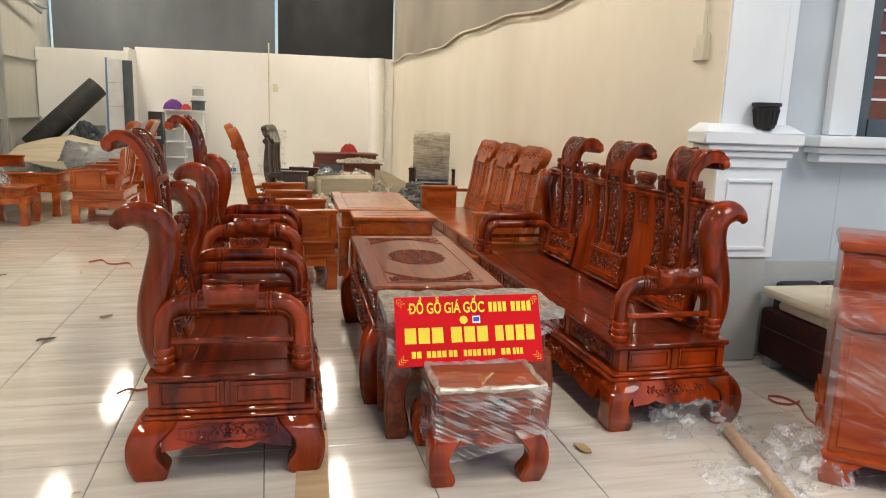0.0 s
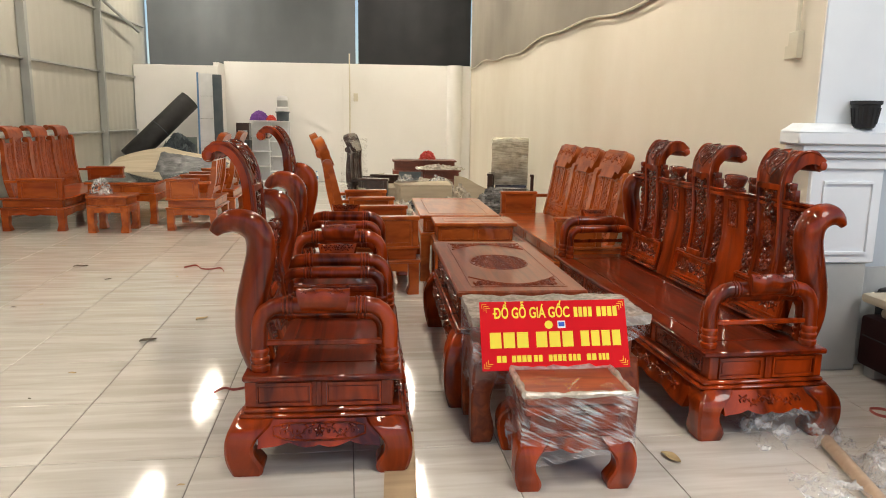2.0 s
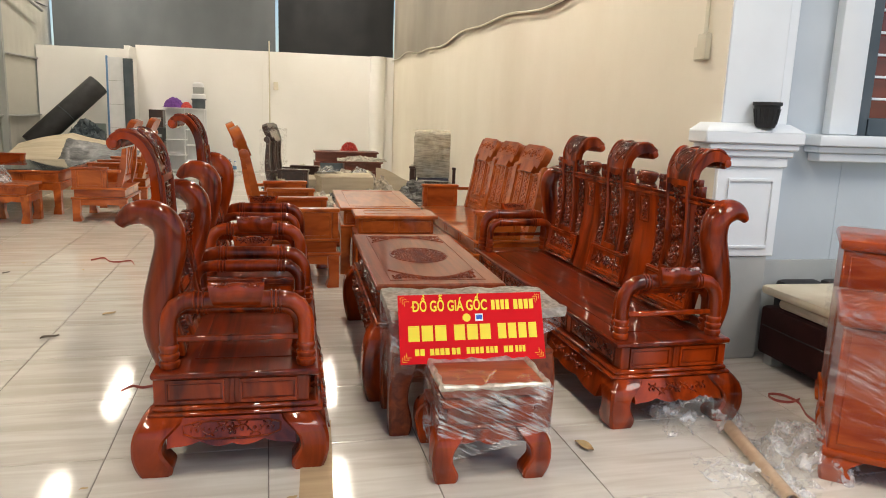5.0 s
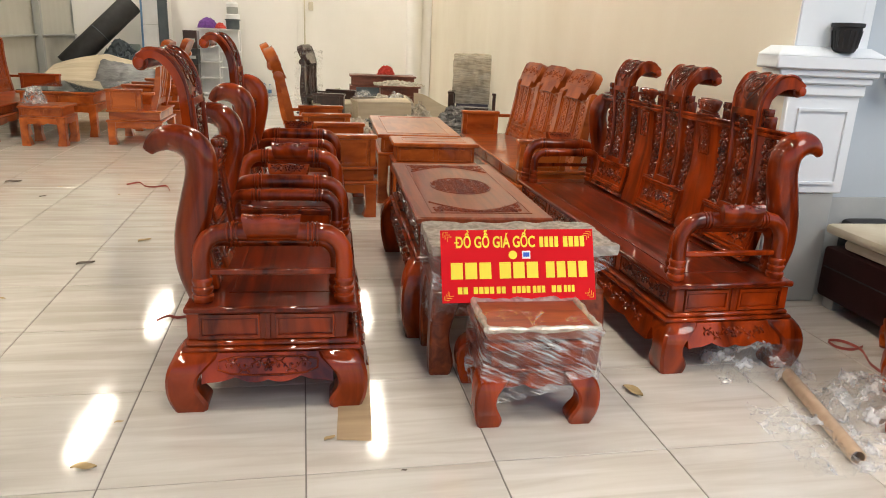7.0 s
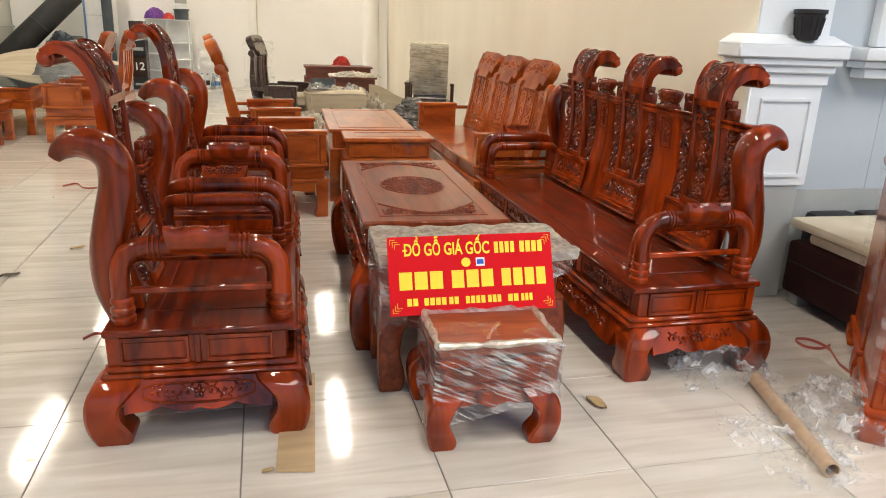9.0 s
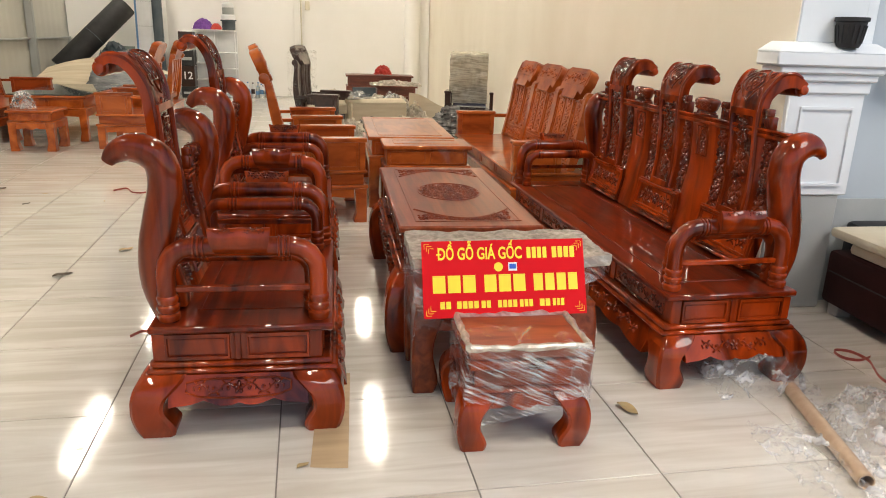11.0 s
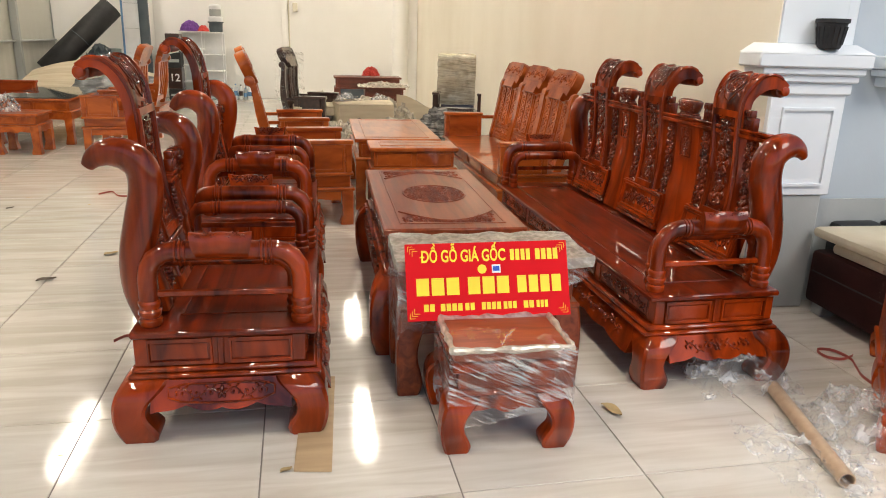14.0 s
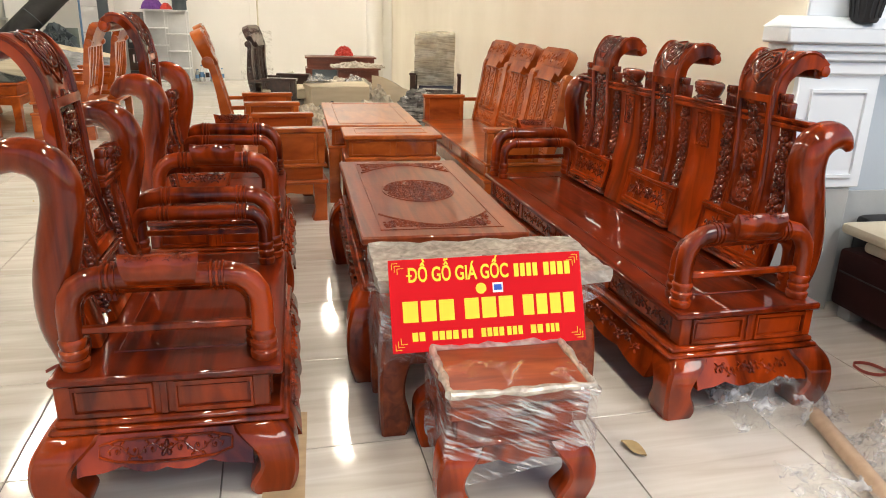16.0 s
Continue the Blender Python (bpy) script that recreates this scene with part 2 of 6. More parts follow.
# ---- mesh helpers ----
class Mesh:
    """Gathers vertices and faces; each call adds one closed form."""

    def __init__(self):
        self.v, self.f = [], []

    def add(self, verts, faces):
        o = len(self.v)
        self.v += [tuple(p) for p in verts]
        self.f += [tuple(i + o for i in f) for f in faces]
        return self

    def box(self, x0, x1, y0, y1, z0, z1, r=0.004, m=None):
        r = max(0.0002, min(r, (x1 - x0) * 0.45, (y1 - y0) * 0.45, (z1 - z0) * 0.45))
        bm = bmesh.new()
        bmesh.ops.create_cube(bm, size=1)
        for v in bm.verts:
            v.co = Vector(((x0 + x1) / 2 + v.co.x * (x1 - x0), (y0 + y1) / 2 + v.co.y * (y1 - y0), (z0 + z1) / 2 + v.co.z * (z1 - z0)))
        bmesh.ops.bevel(bm, geom=bm.edges[:], offset=r, segments=2 if r > 0.008 else 1, profile=0.5, affect="EDGES")
        bm.verts.index_update()
        self.add([(m @ v.co if m else v.co) for v in bm.verts], [[v.index for v in f.verts] for f in bm.faces])
        bm.free()
        return self

    def loft(self, rings, caps=True):
        k = len(rings[0])
        verts = [p for r in rings for p in r]
        faces = [(i * k + j, i * k + (j + 1) % k, (i + 1) * k + (j + 1) % k, (i + 1) * k + j) for i in range(len(rings) - 1) for j in range(k)]
        if caps:
            faces += [tuple(range(k - 1, -1, -1)), tuple((len(rings) - 1) * k + j for j in range(k))]
        return self.add(verts, faces)

    def tube(self, path, radius, sides=12, flat=1.0):
        path = [Vector(p) for p in path]
        radius = radius if hasattr(radius, "__len__") else [radius] * len(path)
        rings, last = [], None
        for i, p in enumerate(path):
            d = (path[min(i + 1, len(path) - 1)] - path[max(i - 1, 0)]).normalized()
            if last is None:
                last = d.orthogonal().normalized()
            a = (last - d * last.dot(d)).normalized()
            b, last = d.cross(a), a
            rings.append([p + (a * math.cos(t) + b * math.sin(t) * flat) * radius[i] for t in (2 * math.pi * j / sides for j in range(sides))])
        return self.loft(rings)

    def lathe(self, profile, centre=(0, 0, 0), sides=20, m=None):
        rings = [[Vector((r * math.cos(t), r * math.sin(t), z)) for t in (2 * math.pi * j / sides for j in range(sides))] for r, z in profile]
        c = Vector(centre)
        return self.loft([[(m @ p if m else p) + c for p in r] for r in rings])

    def prism(self, poly, place, thick):
        """poly: outline in (a, b); place(a, b, c) gives the point; c runs over the two values of thick."""
        k = len(poly)
        verts = [place(a, b, c) for c in thick for a, b in poly]
        faces = [tuple(range(k - 1, -1, -1)), tuple(range(k, 2 * k))] + [(j, (j + 1) % k, k + (j + 1) % k, k + j) for j in range(k)]
        return self.add(verts, faces)

    def sheet(self, nx, ny, f):
        verts = [f(i / nx, j / ny) for j in range(ny + 1) for i in range(nx + 1)]
        faces = [(j * (nx + 1) + i, j * (nx + 1) + i + 1, (j + 1) * (nx + 1) + i + 1, (j + 1) * (nx + 1) + i) for j in range(ny) for i in range(nx)]
        return self.add(verts, faces)

    def data(self, name, mat, smooth=38):
        me = bpy.data.meshes.new(name)
        me.from_pydata(self.v, [], self.f)
        bm = bmesh.new()
        bm.from_mesh(me)
        bmesh.ops.recalc_face_normals(bm, faces=bm.faces)
        bm.to_mesh(me)
        bm.free()
        me.materials.append(mat)
        if smooth:
            me.polygons.foreach_set("use_smooth", [True] * len(me.polygons))
            me.set_sharp_from_angle(angle=radians(smooth))
        return me


def part(name, mesh, mat, parent, label="", smooth=38):
    if mat in (CARVE_SHADED, ORANGE_CARVE) and smooth:
        smooth = 75
    ob = new(name, mesh.data(name, mat, smooth) if isinstance(mesh, Mesh) else mesh)
    ob.parent = parent
    return tagged(ob, label)


def thing(name, label, category, m=None, group="", kind=""):
    ob = new(name)
    if m is not None:
        ob.matrix_world = m
    ob.empty_display_size = 0.1
    return tagged(ob, label, category, group, kind)


def single(name, mesh, mat, label, category, m=None, group="", kind="", smooth=38):
    ob = new(name, mesh.data(name, mat, smooth))
    if m is not None:
        ob.matrix_world = m
    return tagged(ob, label, category, group, kind)


def spline(pts, n=6):
    """A smooth path through pts (any number of values each)."""
    pts = [np.array(p, float) for p in pts]
    out = []
    for i in range(len(pts) - 1):
        p0, p1, p2, p3 = pts[max(i - 1, 0)], pts[i], pts[i + 1], pts[min(i + 2, len(pts) - 1)]
        for k in range(n):
            t = k / n
            out.append(0.5 * (2 * p1 + (p2 - p0) * t + (2 * p0 - 5 * p1 + 4 * p2 - p3) * t * t + (3 * p1 - p0 - 3 * p2 + p3) * t ** 3))
    return out + [pts[-1]]


def scrolls(mesh, w, h, place, rng, size=0.03, depth=0.004, fill=1.0):
    """Carved scrollwork over a w x h field, mirrored about its middle; place(a, b, c) lays it on the surface."""
    count = max(2, int(fill * w * h / (size * size) * 0.55))
    for k in range(count):
        ca, cb = rng.uniform(0, w / 2), rng.uniform(-h / 2, h / 2)
        turn, start, r0 = rng.choice((-1, 1)), rng.uniform(0, 6.28), size * rng.uniform(0.5, 1.0)
        pts = []
        for i in range(9):
            t = i / 8
            r = r0 * (1 - 0.8 * t)
            ang = start + turn * t * 4.6
            pts.append((ca + r * math.cos(ang), cb + r * math.sin(ang), math.sin(math.pi * (0.15 + 0.8 * t))))
        for mirror in (1, -1):
            rings = []
            for i, (a, b, s) in enumerate(pts):
                a2, b2, _ = pts[min(i + 1, 8)]
                a1, b1, _ = pts[max(i - 1, 0)]
                n = math.hypot(a2 - a1, b2 - b1) or 1
                na, nb, wd = -(b2 - b1) / n, (a2 - a1) / n, 0.15 * size * (0.5 + s)
                ring = []
                for side, lift in ((-1, -0.001), (0, depth * (0.4 + 0.6 * s)), (1, -0.001)):
                    aa = min(max(a + na * wd * side, -w / 2), w / 2)
                    bb = min(max(b + nb * wd * side, -h / 2), h / 2)
                    ring.append(place(mirror * aa, bb, lift))
                rings.append(ring)
            mesh.loft(rings)
    return mesh


def outlined(mesh, w, h, place, wide=0.008, depth=0.004):
    """A raised border round a w x h field."""
    for a0, a1, b0, b1 in ((-w / 2, w / 2, h / 2 - wide, h / 2), (-w / 2, w / 2, -h / 2, -h / 2 + wide), (-w / 2, -w / 2 + wide, -h / 2 + wide, h / 2 - wide), (w / 2 - wide, w / 2, -h / 2 + wide, h / 2 - wide)):
        steps = 8 if (b1 - b0) > 0.1 else 1
        rings = []
        for i in range(steps + 1):
            b = b0 + (b1 - b0) * i / steps
            rings.append([place(a0, b, -0.002), place(a0 + wide * 0.25, b, depth), place(a1 - wide * 0.25, b, depth), place(a1, b, -0.002)])
        mesh.loft(rings)
    return mesh


def cabriole(mesh, x, y, ox, oy, top, size=0.11, bulge=0.035):
    """A bent square leg with a hooked foot; (ox, oy) point outwards."""
    prof = [(1.0, 0.0, 1.22), (0.90, 0.45, 1.25), (0.80, 0.75, 1.16), (0.66, 0.95, 0.98), (0.52, 1.0, 0.90), (0.40, 0.99, 0.93), (0.28, 0.92, 1.04), (0.15, 0.76, 1.10), (0.05, 0.58, 1.02), (0.0, 0.48, 0.94)]
    rings = []
    for z, o, s in spline(prof, 3):
        ax, ay = x + ox * (size / 2 + o * bulge), y + oy * (size / 2 + o * bulge)
        cx, cy, h = ax - ox * size * s / 2, ay - oy * size * s / 2, size * s / 2
        rings.append([(cx + a * h, cy + b * h, max(z, 0) * top) for a, b in ((-0.8, -1), (0.8, -1), (1, -0.8), (1, 0.8), (0.8, 1), (-0.8, 1), (-1, 0.8), (-1, -0.8))])
    return mesh.loft(rings)


def scallop(w, top, low, n=5):
    """Outline of an apron with a wavy lower edge: (a, z)."""
    pts = [(-w / 2, top), (-w / 2, low - 0.02)]
    for i in range(1, n * 6):
        t = i / (n * 6)
        pts.append((-w / 2 + w * t, low - 0.012 * abs(math.sin(math.pi * n * t)) - 0.010 * math.exp(-((t - 0.5) / 0.16) ** 2) - 0.02 * (abs(t - 0.5) * 2) ** 8))
    return pts + [(w / 2, low - 0.02), (w / 2, top)]


def dome(mesh, place, a, b, ra, rb, turn, depth):
    """A low carved petal or leaf."""
    rings = []
    for q, c in ((1.0, -0.001), (0.8, depth * 0.65), (0.4, depth)):
        ring = []
        for k in range(8):
            t = k * math.pi / 4
            u, v = ra * q * math.cos(t), rb * q * math.sin(t)
            ring.append(place(a + u * math.cos(turn) - v * math.sin(turn), b + u * math.sin(turn) + v * math.cos(turn), c))
        rings.append(ring)
    return mesh.loft(rings)


def vine(mesh, w, h, place, depth=0.006, waves=1.5):
    """Carved vine: a flower in the middle, waving stems with curls and leaves to both sides."""
    for k in range(5):
        t = math.pi / 2 + k * 2 * math.pi / 5
        dome(mesh, place, 0.24 * h * math.cos(t), 0.24 * h * math.sin(t), 0.21 * h, 0.15 * h, t, depth)
    dome(mesh, place, 0, 0, 0.10 * h, 0.10 * h, 0, depth * 1.5)
    for s in (-1, 1):
        wave = lambda q: (s * (0.3 * h + q * (w / 2 - 0.45 * h)), 0.30 * h * math.sin(q * waves * 2 * math.pi))
        mesh.tube([place(*wave(i / 18), depth * 0.25) for i in range(19)], 0.055 * h, 6)
        turns = int(waves * 2)
        for k in range(turns):
            q = (k + 0.5) / turns
            a, b = wave(q)
            up = 1 if b > 0 else -1
            spiral = []
            for i in range(9):
                ang = up * (1.57 + i * 0.62)
                r = 0.30 * h * (1 - i / 10)
                spiral.append(place(a + s * r * math.cos(ang) * 0.8, b - up * 0.30 * h + r * math.sin(ang), depth * 0.3))
            mesh.tube(spiral, [0.05 * h * (1 - i / 14) for i in range(9)], 6)
            dome(mesh, place, a + s * 0.02 * h, b - up * 0.30 * h, 0.10 * h, 0.10 * h, 0, depth)
            for turn, da, db in ((0.6, 0.30, 0.08), (-0.5, -0.28, 0.08), (1.2, 0.42, -0.32)):
                dome(mesh, place, a + s * da * h, max(-0.42 * h, min(0.42 * h, b + up * db * h)), 0.17 * h, 0.065 * h, s * up * turn, depth * 0.8)
    return mesh


# ---- structure ----
def slab(name, mat, x0, x1, y0, y1, z0, z1, label, category="wall", r=0.003, m=None):
    return single(name, Mesh().box(x0, x1, y0, y1, z0, z1, r), mat, label, category, m=m, kind="structure")


ROOF_Z, LEFT, BACK, FRONT = 4.6, -3.88, 12.5, -6.0
single("ground", Mesh().box(-60, 60, -60, 60, -0.30, -0.02, 0.001), CONCRETE, "grey concrete yard outside the open shed", "ground", kind="structure")
floor_ob = single("floor", Mesh().box(LEFT - 0.3, 6.6, FRONT, BACK + 0.9, -0.018, -0.004, 0.001), GROUT, "floor of glossy veined cream porcelain tiles with dark joints", "floor", kind="structure")
# Roof out of view: height and reach assumed, set to block sky light.
slab("ceiling", ROOFING, LEFT - 0.3, 3.1, FRONT + 1.6, BACK + 1.0, ROOF_Z, ROOF_Z + 0.1, "unseen grey roof over the hall, set to block the sky", "ceiling")

# right wall, running slightly out of square with the tiles
RX = lambda y: 2.935 - 0.0195 * (y - 0.82)
wr = Mesh()
wr.loft([[(RX(y), y, 0), (RX(y) + 0.12, y, 0), (RX(y) + 0.12, y, ROOF_Z), (RX(y), y, ROOF_Z)] for y in (0.83, 4, 8, BACK + 0.1)])
single("wall_east", wr, CREAM, "smooth cream plastered side wall with faint stains", "wall", kind="structure")
# back wall with a stepped cupboard room in the corner, tarpaulins above and slits of daylight between them
slab("wall_north", WHITE, -2.32, 2.70, BACK, BACK + 0.12, 0, 2.40, "white plastered partition wall at the back of the hall")
slab("wall_north_pier", WHITE, 0.05, 0.17, BACK - 0.03, BACK + 0.0, 0, 2.40, "narrow white pilaster on the back partition")
slab("wall_closet", WHITE, LEFT, -2.31, 11.85, 11.95, 0, 2.27, "white partition of a corner closet")
slab("wall_closet_side", WHITE, -2.41, -2.31, 11.95, BACK + 0.1, 0, 2.34, "white side of the corner closet")
cl = Mesh()
cl.sheet(60, 8, lambda u, v: (LEFT + 0.07 + u * (0.31 - LEFT - 0.07), BACK + 0.18 + 0.012 * math.sin(u * 47) * (0.4 + v), 2.24 + v * (ROOF_Z - 2.24)))
single("backdrop_curtain_grey", cl, CLOTH_GREY, "grey tarpaulin hung above the back wall", "tarpaulin", kind="structure")
cb = Mesh()
cb.sheet(40, 8, lambda u, v: (0.37 + u * 2.32, BACK + 0.15 + 0.01 * math.sin(u * 31) * (0.4 + v), 2.37 + v * (ROOF_Z - 2.37)))
single("backdrop_curtain_black", cb, CLOTH_BLACK, "black tarpaulin hung above the back wall", "tarpaulin", kind="structure")
# tarpaulin over the upper part of the right wall, with a drooping lower edge and a cable
droop = lambda y: 2.30 + 0.035 * math.sin(y * 1.25 + 0.6) + 0.02 * math.sin(y * 3.1) + 0.008 * max(0, y - 8)
ct = Mesh()
ct.sheet(90, 10, lambda u, v: (RX(1.0 + u * 11.4) - 0.02 - 0.012 * math.sin(u * 61) * (1 - v) - 0.01, 1.0 + u * 11.4, droop(1.0 + u * 11.4) * (1 - v) + ROOF_Z * v))
single("tarpaulin", ct, CLOTH_BEIGE, "taupe tarpaulin hung over the upper side wall", "tarpaulin")
single("cable", Mesh().tube([(RX(1.0 + i * 0.19) - 0.05, 1.0 + i * 0.19, droop(1.0 + i * 0.19) + 0.004) for i in range(61)], 0.011, 6), IVORY, "pale cable along the lower edge of the tarpaulin", "cable")
# round column in the back corner
single("column", Mesh().lathe([(0.16, 0), (0.16, 2.40)], (2.36, BACK - 0.02, 0), 28), WHITE, "round white plastered column in the corner", "column", kind="structure")

# left wall of metal sheets on steel rails
wl = thing("wall_west", "side wall of grey metal sheets on steel rails", "wall", kind="structure")
for k in range(12):
    y0 = FRONT + 1.6 + k * 1.44
    sh = Mesh()
    sh.loft([[(LEFT - 0.03 + 0.005 * (i % 2), y0 + i * 0.12, 0.0), (LEFT - 0.04 + 0.005 * (i % 2), y0 + i * 0.12, 0.0), (LEFT - 0.04 + 0.005 * (i % 2), y0 + i * 0.12, ROOF_Z), (LEFT - 0.03 + 0.005 * (i % 2), y0 + i * 0.12, ROOF_Z)] for i in range(13)])
    part("sheet", sh, SHEET, wl, smooth=0)
for z in (0.06, 1.03, 2.03, 3.03, 4.03):
    part("rail", Mesh().box(LEFT - 0.02, LEFT + 0.035, FRONT + 1.6, BACK + 0.1, z - 0.014, z + 0.014, 0.004), STEEL, wl)
for y in (1.75, 4.4, 7.42, 10.1, -0.9):
    part("post", Mesh().box(LEFT - 0.02, LEFT + 0.09, y - 0.04, y + 0.04, 0, ROOF_Z, 0.006), STEEL, wl)
single("pipe", Mesh().tube(spline([(LEFT + 0.12, 8.2, 3.6), (LEFT + 0.14, 10.2, 3.15), (LEFT + 0.16, 11.8, 2.86)], 5), 0.03, 8), STEEL, "dark hose sagging along the side wall", "hose")

# facade of the house beside the hall
FY = 0.915
slab("wall_facade_low", FACADE, 3.25, 3.79, FY, FY + 0.23, 0, ROOF_Z, "pale blue grey rendered house wall")
slab("wall_facade_under", FACADE, 3.79, 5.26, FY, FY + 0.23, 0, 1.28, "pale blue grey rendered house wall under the window")
slab("wall_facade_over", FACADE, 3.79, 5.26, FY, FY + 0.23, 2.9, ROOF_Z, "pale blue grey rendered house wall over the window")
slab("wall_facade_far", FACADE, 5.26, 6.6, FY, FY + 0.23, 0, ROOF_Z, "pale blue grey rendered house wall")
slab("wall_facade_room", FACADE, 3.45, 5.65, FY + 0.88, FY + 0.98, 0, ROOF_Z, "dim wall behind the window")
slab("baseboard", SKIRT, 3.34, 6.6, FY - 0.012, FY, 0, 0.56, "grey rendered plinth of the house wall", "plinth")
win = thing("window_1", "dark grey framed window with white bars and a white moulded surround", "window", kind="structure")
part("frame", Mesh().box(3.812, 3.905, FY - 0.03, FY + 0.08, 1.28, 2.9, 0.006).box(5.16, 5.26, FY - 0.03, FY + 0.08, 1.28, 2.9, 0.006).box(3.885, 5.16, FY - 0.03, FY + 0.08, 1.28, 1.385, 0.006).box(3.885, 5.16, FY - 0.03, FY + 0.08, 2.8, 2.9, 0.006), SLATE, win, "dark grey metal frame")
for k in range(11):
    part("bar", Mesh().box(3.885, 5.16, FY + 0.01, FY + 0.025, 1.485 + k * 0.122, 1.50 + k * 0.122, 0.003), TRIM, win, "white metal bar")
part("pane", Mesh().box(3.885, 5.16, FY + 0.05, FY + 0.06, 1.385, 2.8, 0.001), material("dark_window_glass", (0.10, 0.02, 0.022), 0.08, vary=(0.20, 0.035, 0.03), scale=(1, 1, 3)), win, "dark reddish glass pane")
part("surround", Mesh().box(3.625, 3.81, FY - 0.065, FY - 0.002, 1.285, 3.1, 0.01).box(5.265, 5.42, FY - 0.065, FY - 0.002, 1.285, 3.1, 0.01), TRIM, win, "white moulded surround")
sill = Mesh()
sill.box(3.503, 5.50, FY - 0.16, FY - 0.002, 1.222, 1.283, 0.01).box(3.525, 5.48, FY - 0.125, FY - 0.002, 1.185, 1.220, 0.006).box(3.555, 5.46, FY - 0.10, FY - 0.002, 1.135, 1.183, 0.006)
part("sill", sill, TRIM, win, "stepped white sill")

col = thing("pilaster", "white moulded entrance pilaster with a stepped cap and panelled pedestal", "pilaster", kind="structure")
part("shaft", Mesh().box(2.938, 3.285, 0.825, 0.90, 1.325, ROOF_Z, 0.008).box(3.24, 3.355, 0.85, 0.90, 1.325, ROOF_Z, 0.006), TRIM, col)
cap = Mesh()
for o, z0, z1 in ((0.070, 1.222, 1.288), (0.052, 1.188, 1.224), (0.034, 1.152, 1.190), (0.016, 1.095, 1.154)):
    cap.box(2.935 - o * 1.9, 3.328 + o * 0.95, 0.80 - o, 0.913, z0, z1, 0.008)
cap.loft([[(2.802, 0.730, 1.286), (3.394, 0.730, 1.286), (3.394, 0.913, 1.286), (2.802, 0.913, 1.286)], [(2.87, 0.81, 1.33), (3.345, 0.81, 1.33), (3.345, 0.913, 1.33), (2.87, 0.913, 1.33)]])
part("cap", cap, TRIM, col)
part("pedestal", Mesh().box(2.935, 3.330, 0.80, 0.90, 0.602, 1.10, 0.006), TRIM, col)
pan = Mesh()
outlined(pan, 0.282, 0.385, lambda a, b, c: (3.138 + a, 0.799 - c, 0.843 + b), 0.014, 0.010)
part("panel", pan, TRIM, col)
part("plinth", Mesh().box(2.94, 3.30, 0.812, 0.90, 0, 0.602, 0.006), SKIRT, col, "grey rendered plinth")

pot = thing("planter", "black plastic orchid pot on the pilaster cap", "pot", pose(3.165, 0.770, 1.3085))
pm = Mesh()
pm.lathe([(0.045, 0.0), (0.052, 0.01), (0.066, 0.115), (0.074, 0.118), (0.074, 0.135), (0.066, 0.135), (0.060, 0.11), (0.042, 0.012)], sides=24)
part("pot", pm, BLACK, pot)
for k in range(16):
    a = k * math.pi / 8
    part("slot", Mesh().tube([(0.0535 * math.cos(a), 0.0535 * math.sin(a), 0.02), (0.0655 * math.cos(a), 0.0655 * math.sin(a), 0.10)], 0.004, 4), BLACK, pot)

sw = thing("socket_box", "ivory surface mounted switch box with a conduit above", "switch", pose(RX(1.02) - 0.001, 1.02, 0))
part("box", Mesh().box(-0.035, 0.0, -0.035, 0.055, 1.665, 1.805, 0.004), IVORY, sw)
part("back_plate", Mesh().box(-0.012, 0.0, 0.05, 0.12, 1.67, 1.74, 0.002), IVORY, sw)
part("conduit", Mesh().tube([(-0.02, 0.0, 1.805), (-0.02, 0.0, ROOF_Z - 0.02)], 0.012, 8), IVORY, sw, "pale grey conduit")
sb = thing("switch_box", "small ivory switch box on the back wall with a conduit above", "switch", pose(0.25, BACK - 0.033, 0))
part("box", Mesh().box(0.02, 0.11, -0.035, 0.033, 1.65, 1.81, 0.006), IVORY, sb)
part("conduit", Mesh().tube([(-0.06, 0.010, 0.9), (-0.06, 0.010, 2.6)], 0.014, 8), IVORY, sb)

# ceiling lamps of the hall
def ceiling_lamp(x, y):
    t = thing("ceiling_lamp", "bright warm white batten lamp hung under the roof", "lamp", pose(x, y, 4.2), group="hall lamps")
    part("housing", Mesh().box(-0.105, 0.105, -0.80, 0.80, 0.03, 0.10, 0.01), STEEL, t)
    part("diffuser", Mesh().box(-0.092, 0.092, -0.78, 0.78, -0.02, 0.032, 0.02), LAMP, t, "glowing diffuser")
    for d in (-0.5, 0.5):
        part("hanger", Mesh().tube([(0, d, 0.10), (0, d, 0.40)], 0.008, 6), STEEL, t)
    return t


for x in (-2.65, 1.33):
    for y in (-1.4, 2.8, 7.05, 11.3):
        ceiling_lamp(x, y)


# ---- red lacquered set ----
def splat_curve(z):
    """Depth of the back's face at a height."""
    pts = ((0.36, 0.490), (0.55, 0.525), (0.70, 0.545), (0.85, 0.540), (1.0, 0.522), (1.2, 0.52))
    for (z0, d0), (z1, d1) in zip(pts, pts[1:]):
        if z <= z1:
            t = (z - z0) / (z1 - z0)
            t = t * t * (3 - 2 * t)
            return d0 + (d1 - d0) * t
    return 0.52


